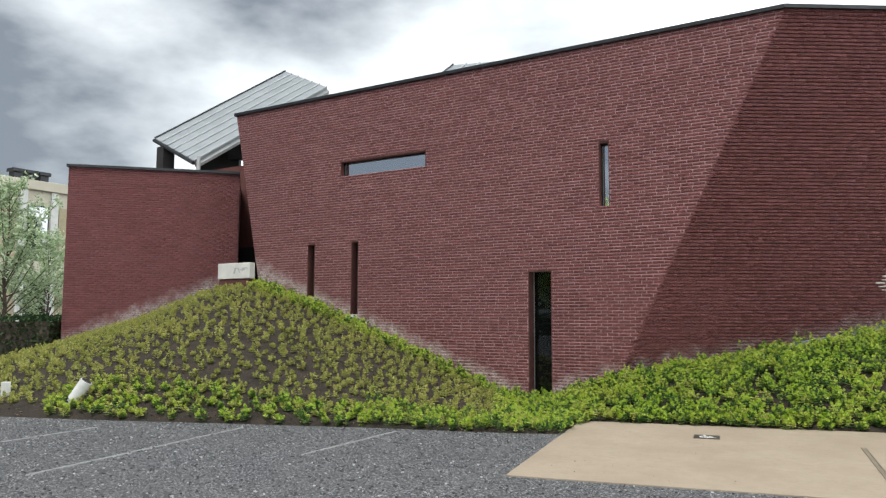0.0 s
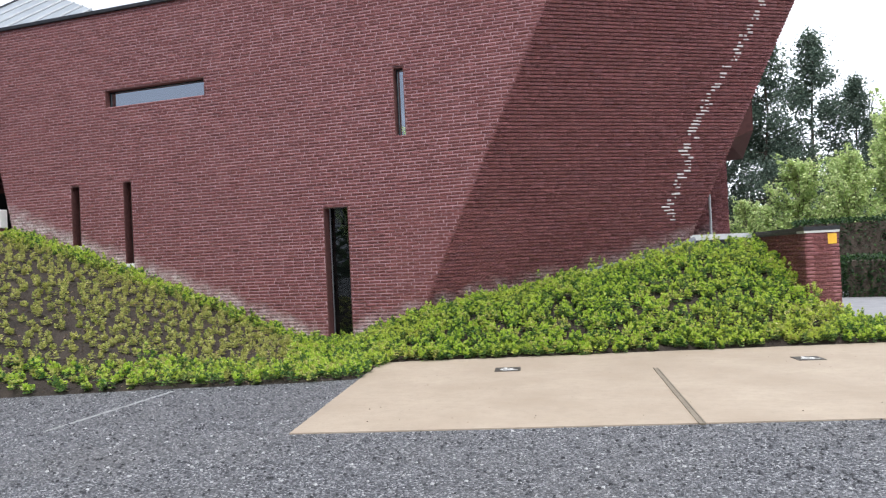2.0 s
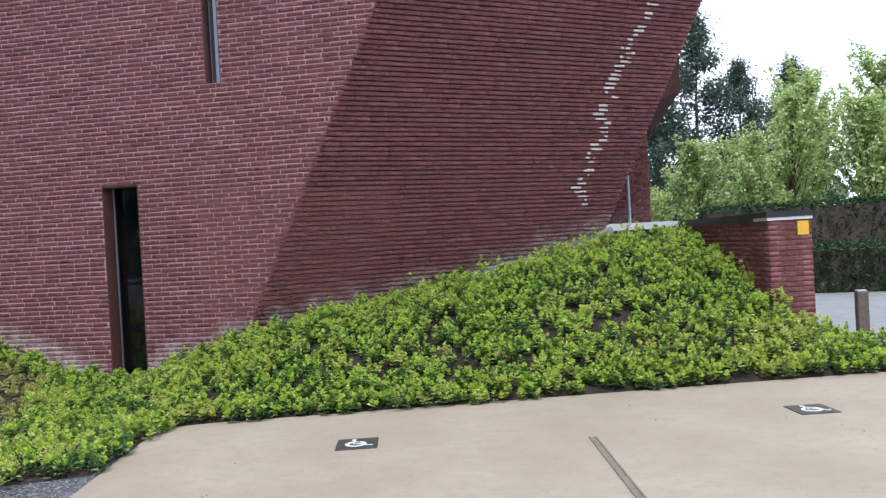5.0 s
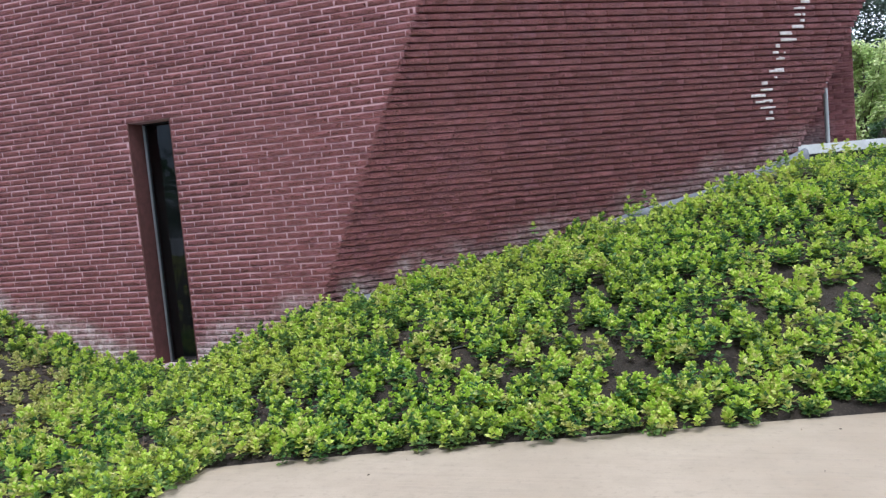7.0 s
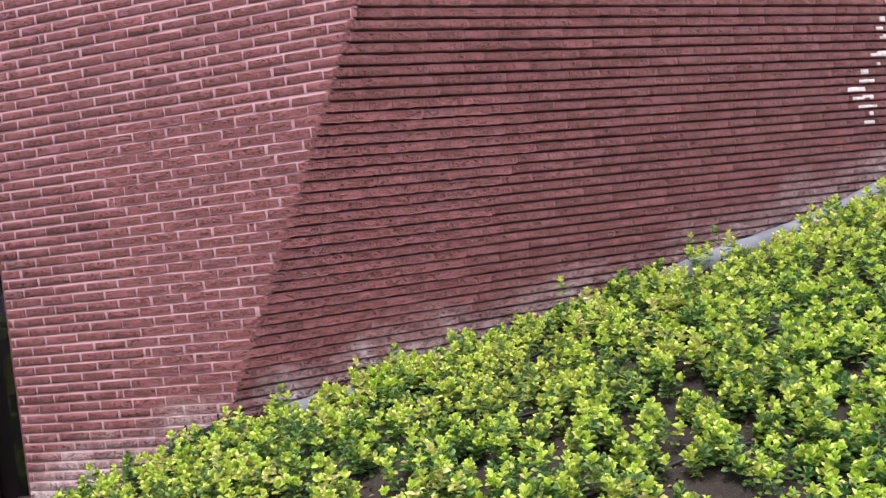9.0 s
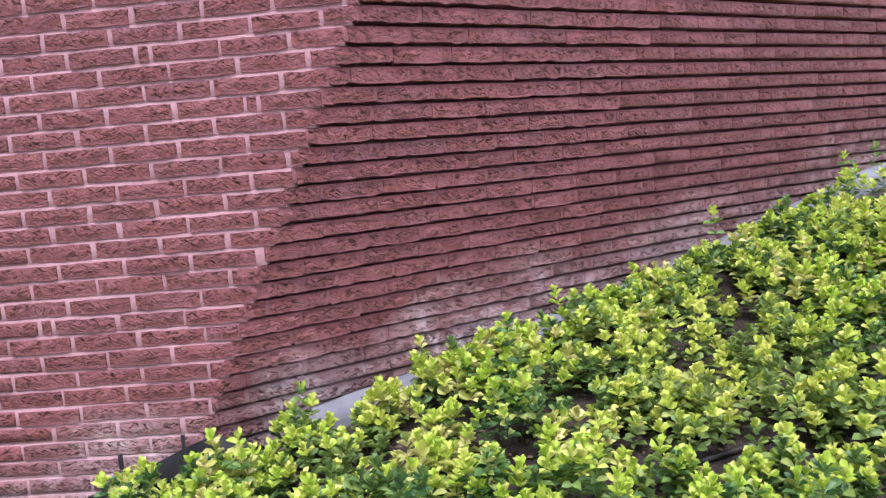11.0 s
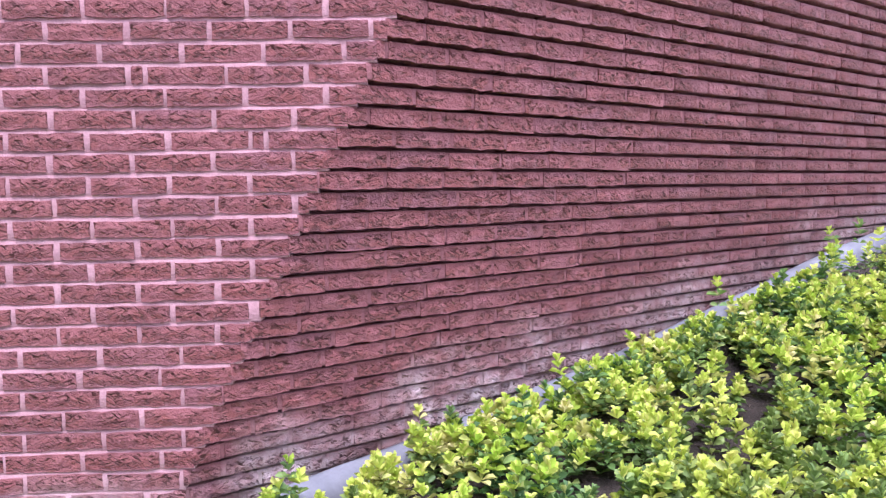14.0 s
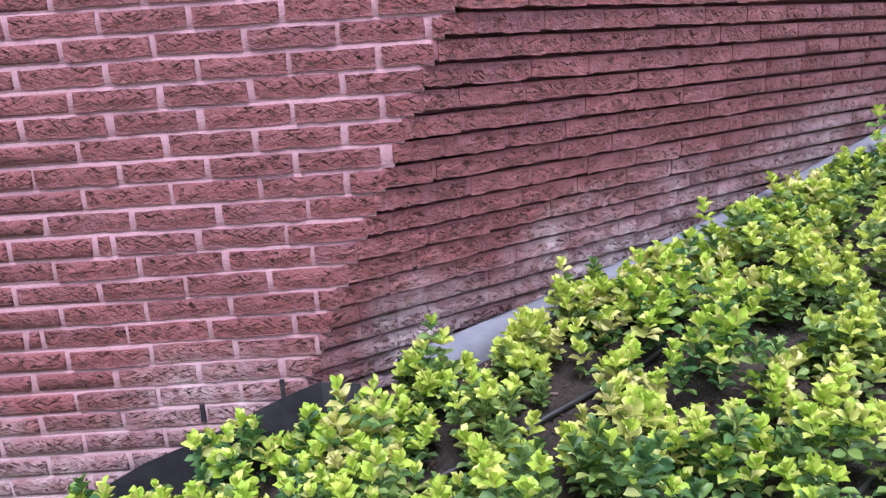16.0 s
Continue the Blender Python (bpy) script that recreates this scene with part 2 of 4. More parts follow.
# conifer greens include painted distance haze: greyer and lighter than the leaf
M_TREE_HAZED = leaf_material("hazed_conifer_leaf", [(0.0, (0.05, 0.08, 0.06)), (0.6, (0.10, 0.145, 0.105)), (1.0, (0.17, 0.22, 0.16))])
M_HEDGE = leaf_material("dark_hedge_leaf", [(0.0, (0.012, 0.035, 0.012)), (0.6, (0.028, 0.07, 0.02)), (1.0, (0.06, 0.12, 0.03))])
M_TREE_SILVER = leaf_material("silver_tree_leaf", [(0.0, (0.28, 0.40, 0.20)), (0.5, (0.50, 0.62, 0.38)), (1.0, (0.74, 0.80, 0.62))])


def soil_material():
    m = Nodes("dark_soil", 0.95)
    c = m.ramp(m.noise(3, 5), [(0.3, (0.022, 0.017, 0.013)), (0.7, (0.062, 0.046, 0.035))])
    c = m.mix(m.value(m.noise(90, 5), 0.52, 0.74, 0.0, 0.5), c, (0.15, 0.115, 0.09))
    m.colour(c)
    m.bump(m.math("ADD", m.noise(35, 5), m.noise(140, 4)), 1.0, 0.02)
    return m.mat


def gravel_material():
    m = Nodes("dark_gravel", 0.85)
    vor = m.add("ShaderNodeTexVoronoi", Scale=78.0)
    m.link(m.position(), vor.inputs["Vector"])
    sep = m.add("ShaderNodeSeparateColor")
    m.link(vor.outputs["Color"], sep.inputs[0])
    c = m.ramp(sep.outputs[0], [(0.0, (0.03, 0.031, 0.036)), (0.55, (0.125, 0.128, 0.142)), (0.88, (0.28, 0.283, 0.295)), (1.0, (0.60, 0.60, 0.60))])
    c = m.mix(m.value(m.noise(0.7, 5), 0.4, 0.7, 0.0, 0.3), c, (0.16, 0.155, 0.15))
    m.colour(c)
    m.bump(m.math("SUBTRACT", 1.0, vor.outputs["Distance"]), 1.0, 0.02)
    return m.mat


def paving_material():
    m = Nodes("beige_brushed_concrete", 0.85)
    c = m.ramp(m.noise(0.8, 6), [(0.3, (0.325, 0.258, 0.19)), (0.7, (0.42, 0.345, 0.265))])
    c = m.mix(m.value(m.noise(7, 5), 0.42, 0.72, 0.0, 0.45), c, (0.30, 0.25, 0.19))
    c = m.mix(m.value(m.noise(120, 4), 0.5, 0.7, 0.0, 0.3), c, (0.28, 0.235, 0.18))
    turn = m.add("ShaderNodeMapping")
    turn.inputs["Rotation"].default_value = (0, 0, radians(-15))
    turn.inputs["Scale"].default_value = (0.25, 7.5, 1)
    m.link(m.position(), turn.inputs["Vector"])
    wave = m.noise(4, 3, turn.outputs["Vector"])
    c = m.mix(m.value(wave, 0.52, 0.68, 0.0, 0.14), c, (0.25, 0.205, 0.16))
    m.colour(m.mix(m.value(m.noise(28, 6), 0.58, 0.75, 0.0, 0.5), c, (0.24, 0.2, 0.16)))
    m.bump(m.math("ADD", wave, m.math("MULTIPLY", m.noise(120, 4), 0.3)), 0.8, 0.006)
    return m.mat


M_SOIL, M_GRAVEL, M_PAVING = soil_material(), gravel_material(), paving_material()
M_STONE = leaf_material("loose_stone", [(0.0, (0.03, 0.031, 0.036)), (0.6, (0.13, 0.133, 0.148)), (0.9, (0.34, 0.34, 0.35)), (1.0, (0.62, 0.62, 0.62))])
M_PATH = simple("grey_path_asphalt", (0.22, 0.22, 0.23), (0.3, 0.3, 0.31), 3, 0.9)


def glass_material(mirror):
    m = Nodes("window_glass", 0.03)
    out = m.tree.nodes["Material Output"]
    see, shine = m.add("ShaderNodeBsdfTransparent"), m.add("ShaderNodeBsdfGlossy", Roughness=0.02)
    see.inputs["Color"].default_value = (0.35, 0.38, 0.38, 1)
    shine.inputs["Color"].default_value = (0.92, 0.95, 1.0, 1)
    mixer = m.add("ShaderNodeMixShader", Fac=mirror)
    m.link(see.outputs[0], mixer.inputs[1])
    m.link(shine.outputs[0], mixer.inputs[2])
    m.link(mixer.outputs[0], out.inputs["Surface"])
    return m.mat


M_GLASS = glass_material(0.05)
M_GLASS_COATED = glass_material(0.66)

# ---- building helpers ----


def bm_box(bm, lo, hi, mat=None, bevel=0.0):
    """A box from corner lo to corner hi, moved by mat."""
    c = [(a + b) / 2 for a, b in zip(lo, hi)]
    s = [abs(b - a) for a, b in zip(lo, hi)]
    m = Matrix.Translation(c) @ Matrix.Diagonal((*s, 1))
    r = bmesh.ops.create_cube(bm, size=1, matrix=(mat or Matrix()) @ m)
    if bevel:
        edges = list({e for v in r["verts"] for e in v.link_edges})
        bmesh.ops.bevel(bm, geom=edges, offset=bevel, segments=2, affect="EDGES", profile=0.5)
    return bm


def box_bm(lo, hi, mat=None, bevel=0.0):
    return bm_box(bmesh.new(), lo, hi, mat, bevel)


def cyl_bm(p, q, r1, r2=None, seg=16, caps=True):
    bm = bmesh.new()
    p, q = Vector(p), Vector(q)
    m = Matrix.Translation((p + q) / 2) @ (q - p).to_track_quat("Z", "Y").to_matrix().to_4x4()
    bmesh.ops.create_cone(bm, cap_ends=caps, segments=seg, radius1=r1, radius2=r1 if r2 is None else r2, depth=(q - p).length, matrix=m)
    return bm


def part(name, bm, material, parent=None, label=""):
    me = bpy.data.meshes.new(name)
    bm.to_mesh(me)
    bm.free()
    me.materials.append(material)
    ob = new(name, me)
    ob.parent = parent
    if label:
        ob["label"] = label
    return ob


def thing(name, at=(0, 0, 0)):
    ob = new(name)
    ob.location = at
    return ob


def arrays(name, verts, faces, materials, parent=None, slots=None):
    """One mesh from vertex and quad arrays."""
    me = bpy.data.meshes.new(name)
    verts, faces = np.asarray(verts, float), np.asarray(faces, int)
    n = faces.shape[1]
    me.vertices.add(len(verts))
    me.vertices.foreach_set("co", verts.ravel())
    me.loops.add(faces.size)
    me.loops.foreach_set("vertex_index", faces.ravel())
    me.polygons.add(len(faces))
    me.polygons.foreach_set("loop_start", np.arange(len(faces)) * n)
    for m in materials:
        me.materials.append(m)
    if slots is not None:
        me.polygons.foreach_set("material_index", np.asarray(slots, int))
    me.update(calc_edges=True)
    ob = new(name, me)
    ob.parent = parent
    return ob


def prism(bm, pts, z0, z1):
    """An upright prism over the plan points."""
    lo = [bm.verts.new((x, y, z0)) for x, y in pts]
    hi = [bm.verts.new((x, y, z1)) for x, y in pts]
    n = len(pts)
    bm.faces.new(hi)
    bm.faces.new(lo[::-1])
    for i in range(n):
        bm.faces.new((lo[i], lo[(i + 1) % n], hi[(i + 1) % n], hi[i]))
    bmesh.ops.recalc_face_normals(bm, faces=bm.faces)
    return bm


# ---- the brick building: front wall in the plane y = 0, leaning wall beside it ----
COURSE, PITCH, TOP, FOOT = 0.06, 0.2205, 6.90, -0.162
LEAN_M = 0.70
LD = math.sqrt(1 + LEAN_M ** 2)
ALONG = Vector((1 / LD, LEAN_M / LD, 0))
OUT = Vector((LEAN_M / LD, -1 / LD, 0))
LEAN_LEN = 4.03 * LD


def corner_x(z):
    return -4.964 + 0.479 * z


def left_x(z):
    return -14.16 - 0.217 * (z - 2.78)


# window openings in the front wall: x0, x1, z0, z1
OPEN = {
    "tall": (-6.57, -6.06, 0.06, 2.56),
    "upright": (-5.05, -4.84, 3.71, 4.97),
    "long": (-11.48, -9.05, 4.91, 5.29),
    "slit_a": (-12.47, -12.24, 2.11, 3.37),
    "slit_b": (-11.12, -10.91, 1.69, 3.37),
}


def row_spans(z, x0, x1):
    spans = [(x0, x1)]
    for a, b, z0, z1 in OPEN.values():
        if z0 < z + COURSE / 2 < z1:
            spans = [p for s, e in spans for p in ((s, min(e, a)), (max(s, b), e)) if p[1] - p[0] > 0.02]
    return spans


def brick_arrays(boxes, ch=0.004, uneven=0.0022):
    """Joined bricks: origin, along, outward, length, depth, height, lift of the front face. Five faces each."""
    b = np.array([(*o, *a, *n, l, d, h) for o, a, n, l, d, h in boxes])
    o, a, n, l, d, h = b[:, 0:3], b[:, 3:6], b[:, 6:9], b[:, 9:10], b[:, 10:11], b[:, 11:12]
    up = np.array([0, 0, 1.0])
    jit = np.random.uniform(-uneven, uneven, (len(b), 8, 3))
    corners = []
    for face, inset in ((0, 0.0), (1, ch)):
        for s, t in ((0, 0), (1, 0), (1, 1), (0, 1)):
            corners.append(o + a * (inset + s * (l - 2 * inset)) + up * (inset + t * (h - 2 * inset)) + n * (d if face else 0.0))
    mid = [o + a * (s * l) + up * (t * h) + n * (d - ch) for s, t in ((0, 0), (1, 0), (1, 1), (0, 1))]
    v = np.stack(corners[:4] + mid + corners[4:], 1)
    v[:, 4:] += jit
    q = np.array([(0, 1, 5, 4), (1, 2, 6, 5), (2, 3, 7, 6), (3, 0, 4, 7), (4, 5, 9, 8), (5, 6, 10, 9), (6, 7, 11, 10), (7, 4, 8, 11), (8, 9, 10, 11)])
    faces = (np.arange(len(b))[:, None, None] * 12 + q[None]).reshape(-1, 4)
    return v.reshape(-1, 3), faces


rng = random.Random(7)
front_bricks, front_near, front_mortar = [], [], []
lean_bricks, lean_near, lean_mortar, lime_spots = [], [], [], []
rows = math.ceil((TOP - FOOT) / COURSE)
for k in range(rows):
    z = FOOT + k * COURSE
    xc, xl = corner_x(z + COURSE / 2), left_x(z + COURSE / 2)
    phase = (-4.813 if k % 2 else -4.693) + rng.uniform(-0.008, 0.008)
    for s, e in row_spans(z, xl, xc):
        front_mortar.append(((s, 0.30, z), (1, 0, 0), (0, -1, 0), e - s, 0.2955, COURSE + 0.0005))
        x = s - (s - phase) % PITCH
        while x < e - 0.02:
            closer = rng.random() < 0.025
            length = 0.03 if closer else PITCH - 0.014 + rng.uniform(-0.005, 0.005)
            a, b = max(x, s), min(x + length, e)
            if b - a > 0.018:
                item = ((a, 0.05, z + 0.007 + rng.uniform(-0.0015, 0.0015)), (1, 0, 0), (0, -1, 0), b - a, 0.05 + rng.uniform(-0.001, 0.004), 0.046 + rng.uniform(-0.002, 0.0025))
                near = a > -5.35 and 0.5 < z < 2.4
                (front_near if near and len(front_near) < 150 else front_bricks).append(item)
            x += 0.044 if closer else PITCH + rng.uniform(-0.002, 0.002)
    base = Vector((xc, 0, z))
    lean_mortar.append((tuple(base - OUT * 0.25), tuple(ALONG), tuple(OUT), LEAN_LEN, 0.19, COURSE + 0.0005))
    lean_mortar.append((tuple(base - OUT * 0.07 + Vector((0, 0, 0.0125))), tuple(ALONG), tuple(OUT), LEAN_LEN, 0.0682, 0.0462))
    x, first = -rng.uniform(0, 1) * PITCH, True
    while x < LEAN_LEN - 0.02:
        length = PITCH - 0.012 + rng.uniform(-0.006, 0.004)
        a, b = max(x, 0.0), min(x + length, LEAN_LEN)
        if b - a > 0.018:
            item = (tuple(base + ALONG * a - OUT * 0.06 + Vector((0, 0, 0.0108 + rng.uniform(-0.0018, 0.0015)))), tuple(ALONG), tuple(OUT), b - a, 0.06 + rng.uniform(0.0, 0.003), 0.0480 + rng.uniform(-0.001, 0.0008))
            near = b < 1.45 and 0.8 < z < 2.3
            (lean_near if near and len(lean_near) < 170 else lean_bricks).append(item)
        x += length + 0.012
    # white lime run on the leaning wall
    if 1.95 < z < 6.6:
        u = np.interp(z, (1.95, 2.1, 2.4, 2.62, 2.9, 3.3, 3.8, 4.5, 5.2, 5.9), (3.50, 3.46, 3.37, 3.43, 3.38, 3.30, 3.20, 3.30, 3.43, 3.42)) * LD + 0.05 * math.sin(z * 13) + rng.uniform(-0.06, 0.06)
        if rng.random() < 0.95 - 0.1 * max(0, z - 4):
            for _ in range(rng.choice((1, 2, 2))):
                wide, v = rng.uniform(0.03, 0.15), u + rng.uniform(-0.085, 0.085)
                lime_spots.append((tuple(base + ALONG * (v - wide / 2) - OUT * 0.01 + Vector((0, 0, 0.0145))), tuple(ALONG), tuple(OUT), wide, 0.0155, rng.uniform(0.018, 0.042)))
wall_front = tagged(arrays("wall_front", *brick_arrays(front_mortar, 0.0003, 0.0), [M_MORTAR]), "red brick front wall with pink mortar joints and narrow windows", "wall", kind="structure")
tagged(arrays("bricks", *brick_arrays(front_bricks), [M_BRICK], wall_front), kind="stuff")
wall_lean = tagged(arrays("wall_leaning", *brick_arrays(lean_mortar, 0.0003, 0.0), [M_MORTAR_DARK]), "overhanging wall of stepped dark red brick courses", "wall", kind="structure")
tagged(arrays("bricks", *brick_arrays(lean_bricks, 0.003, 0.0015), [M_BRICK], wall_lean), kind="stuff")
tagged(arrays("lime_stain", *brick_arrays(lime_spots), [M_LIME], wall_lean), kind="stuff", label="white lime run down the bricks")

# roof slab, back walls and dark inside
roof_plan = [(left_x(TOP) + 0.1, 0.05), (corner_x(TOP) - 0.3, 0.05)]
e_top = Vector((corner_x(TOP), 0, TOP)) + ALONG * LEAN_LEN
roof_plan += [(e_top.x - 0.3, e_top.y), (1.1, 9.0), (-10.0, 9.3), (-14.6, 3.0)]
tagged(part("roof", prism(bmesh.new(), roof_plan, TOP - 0.25, TOP - 0.01), M_METAL_DARK), "flat dark roof deck of the brick building", "roof", kind="structure")
trim = thing("roof_trim")
tagged(trim, "thin dark metal coping along the roof edge", "roof trim", kind="structure")
bm = box_bm((left_x(TOP) - 0.05, -0.05, TOP), (corner_x(TOP) + 0.02, 0.3, TOP + 0.075), bevel=0.006)
part("coping", bm, M_METAL_DARK, trim)
lean_m = Matrix.Translation((corner_x(TOP), 0, TOP)) @ Matrix.Rotation(math.atan(LEAN_M), 4, "Z")
part("coping", box_bm((-0.03, -0.055, 0.002), (LEAN_LEN + 0.03, 0.3, 0.073), lean_m, 0.006), M_METAL_DARK, trim)
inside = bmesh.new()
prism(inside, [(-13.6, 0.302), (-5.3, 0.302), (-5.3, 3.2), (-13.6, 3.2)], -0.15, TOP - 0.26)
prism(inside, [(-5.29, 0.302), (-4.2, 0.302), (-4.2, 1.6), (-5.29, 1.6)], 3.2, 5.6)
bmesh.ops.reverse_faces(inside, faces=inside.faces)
# room walls coloured near black to stand in for missing light indoors
room = tagged(part("room_walls", inside, M_SHADE), "unlit dark rooms behind the windows", "interior", kind="structure")
back = bmesh.new()
prism(back, [(-0.9, 3.3), (-0.9, 8.9), (-14.4, 9.2), (-14.4, 3.3)], -0.2, TOP - 0.26)
tagged(part("wall_back", back, M_REVEAL), "plain brick rear of the building", "wall", kind="structure")


def window(name, key, depth, label, glass, pale=False, sill=None):
    x0, x1, z0, z1 = OPEN[key]
    w = thing(name, (x0, 0, z0))
    tagged(w, label, "window", kind="structure")
    o = Matrix.Translation((-x0, 0, -z0))
    t = 0.012
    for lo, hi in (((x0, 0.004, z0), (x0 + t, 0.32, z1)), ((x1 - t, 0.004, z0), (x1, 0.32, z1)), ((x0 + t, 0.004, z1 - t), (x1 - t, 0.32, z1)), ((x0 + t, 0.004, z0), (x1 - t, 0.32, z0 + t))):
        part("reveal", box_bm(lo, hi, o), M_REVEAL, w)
    f = 0.022
    fm = M_FRAME_PALE if pale else M_FRAME
    for i, (lo, hi) in enumerate((((x0 + t + (0.014 if pale else 0), depth, z0 + t), (x0 + t + f, depth + 0.06, z1 - t)), ((x1 - t - f, depth, z0 + t), (x1 - t, depth + 0.06, z1 - t)),
                   ((x0 + t + f, depth, z1 - t - f), (x1 - t - f, depth + 0.06, z1 - t)), ((x0 + t + f, depth, z0 + t), (x1 - t - f, depth + 0.06, z0 + t + f)))):
        part("window_frame", box_bm(lo, hi, o, 0.003), fm if i == 0 else M_FRAME, w)
    pane = part("pane", box_bm((x0 + t + f, depth + 0.025, z0 + t + f), (x1 - t - f, depth + 0.033, z1 - t - f), o), glass, w)
    pane.visible_shadow = False
    if sill:
        part("window_sill", box_bm((x0 - 0.005, -0.02, z0 - sill), (x1 + 0.005, 0.2, z0 + 0.004), o, 0.004), M_STONE_SILL, w, "white stone sill")
    return w


tall_window = window("window_1", "tall", 0.2, "tall narrow dark window reaching into the planting", M_GLASS, True)
window("window_2", "upright", 0.13, "narrow upright window reflecting the sky", M_GLASS_COATED)
window("window_3", "long", 0.13, "long low strip window reflecting pale sky", M_GLASS_COATED)
window("window_4", "slit_a", 0.2, "slit window with a white stone sill", M_GLASS, sill=0.08)
window("window_5", "slit_b", 0.2, "slit window with a white stone sill", M_GLASS, sill=0.08)

# brick courses on the jamb of the tall window
jamb, x0 = [], OPEN["tall"][0]
for k in range(4, 45):
    z = FOOT + k * COURSE
    cut = 0.095 if k % 2 else 0.145
    for y0, y1 in ((0.004, cut), (cut + 0.012, 0.196)):
        jamb.append(((x0 + 0.005, y1, z + 0.007), (0, -1, 0), (1, 0, 0), y1 - y0, 0.012 + rng.uniform(-0.001, 0.001), 0.046))
tagged(arrays("jamb_bricks", *brick_arrays(jamb, 0.003, 0.001), [M_BRICK], tall_window), kind="stuff")

# weep slots low in the front wall
for x, z in ((-4.928, 0.571), (-4.708, 0.627)):
    tagged(part("weep_slot", box_bm((x - 0.006, -0.004, z), (x + 0.006, 0.03, z + 0.05)), M_MEMBRANE), "open black weep slot in the brick joint", "weep slot", "weep slots")


def brick_mesh(seed):
    """One rough brick, unit sized, front towards -y, with a folded face."""
    r = random.Random(seed)
    bm = bmesh.new()
    nx, nz = 6, 2
    grid = {}
    for i in range(nx + 1):
        for j in range(nz + 1):
            edge = i in (0, nx) or j in (0, nz)
            y = -1.0 + (0.02 if edge else r.uniform(-0.09, 0.02))
            grid[i, j] = bm.verts.new((min(1, max(0, i / nx + r.uniform(-0.02, 0.02))), y, j / nz + (r.uniform(-0.09, 0.05) if j == 0 else r.uniform(-0.05, 0.03))))
    for i in range(nx):
        for j in range(nz):
            bm.faces.new((grid[i, j], grid[i + 1, j], grid[i + 1, j + 1], grid[i, j + 1]))
    ring = [grid[i, 0] for i in range(nx + 1)] + [grid[nx, j] for j in range(1, nz + 1)] + [grid[i, nz] for i in range(nx - 1, -1, -1)] + [grid[0, j] for j in range(nz - 1, 0, -1)]
    rear = [bm.verts.new((v.co.x, 0, v.co.z)) for v in ring]
    n = len(ring)
    for i in range(n):
        bm.faces.new((ring[(i + 1) % n], ring[i], rear[i], rear[(i + 1) % n]))
    bmesh.ops.recalc_face_normals(bm, faces=bm.faces)
    me = bpy.data.meshes.new("brick")
    bm.to_mesh(me)
    bm.free()
    me.materials.append(M_BRICK_ONE)
    return me


# ---- ground, paving and planting bed ----
bm = bmesh.new()
bmesh.ops.create_grid(bm, x_segments=1, y_segments=1, size=600)
tagged(part("ground", bm, M_GRAVEL), "dark grey crushed gravel", "gravel", kind="structure")
pave = [(-4.44, -2.49), (-3.37, -6.97), (14, -2.9), (14, 2.7)]
tagged(part("pavement", prism(bmesh.new(), pave, -0.1, 0.012), M_PAVING), "beige brushed concrete parking slab", "pavement", kind="structure")
tagged(part("path", prism(bmesh.new(), [(2.5, 0.9), (14, 3.6), (30, 34), (4, 34)], -0.1, 0.008), M_PATH), "pale grey path behind the bed", "path", kind="structure")

# columns of the bed: foot of the wall (x, y, z) and front edge (x, y)
BED = [
    ((-24.0, -7.0, 0.10), (-20.5, -11.0)), ((-20.6, -4.1, 0.40), (-17.0, -9.4)), ((-18.75, -2.2, 0.86), (-14.5, -8.05)), ((-17.2, -0.5, 1.68), (-12.4, -7.2)),
    ((-15.9, 0.9, 2.55), (-11.0, -6.7)), ((-14.1, 0.0, 2.46), (-9.9, -6.25)), ((-12.9, 0.0, 2.13), (-8.8, -5.78)), ((-10.95, 0.0, 1.45), (-7.8, -5.4)),
    ((-9.5, 0.0, 0.96), (-6.8, -4.97)), ((-7.9, 0.0, 0.34), (-5.7, -4.62)), ((-7.1, 0.0, 0.0), (-4.75, -4.3)), ((-6.1, 0.0, 0.06), (-4.15, -4.02)),
    ((-5.4, 0.0, 0.27), (-4.36, -2.55)), ((-4.6, -0.05, 0.52), (-3.5, -2.24)), ((-3.2, 0.85, 0.80), (-2.3, -1.9)), ((-1.72, 1.80, 1.115), (-0.8, -1.48)),
    ((-0.12, 2.70, 1.47), (0.4, -1.14)), ((1.03, 3.5, 1.50), (1.2, -0.92)), ((1.33, 2.0, 1.02), (1.6, -0.8)), ((1.60, 0.38, 0.46), (2.1, -0.66)),
    ((2.15, 0.50, 0.2), (2.7, -0.49)), ((3.1, 0.45, 0.0), (3.2, -0.3)),
]


def bed_point(a, b):
    """A point of the bed: a along its columns, b from the wall (0) to the front edge (1)."""
    i = min(int(a), len(BED) - 2)
    f = a - i
    (p, q), (r, s) = BED[i], BED[i + 1]
    bx, by, bz = (u * (1 - f) + v * f for u, v in zip(p, r))
    fx, fy = (u * (1 - f) + v * f for u, v in zip(q, s))
    x, y = bx * (1 - b) + fx * b, by * (1 - b) + fy * b
    fall = (1 - b) + 0.16 * math.sin(math.pi * b) * (1 if bz > 0.6 else 0.4)
    lump = 0.03 * noise.noise((x * 1.3, y * 1.3, 0)) + 0.012 * noise.noise((x * 6, y * 6, 3))
    return Vector((x, y, max(bz * fall, 0.02 * (1 - b)) + lump * min(1, 8 * b * (1 - b)) + 0.015))


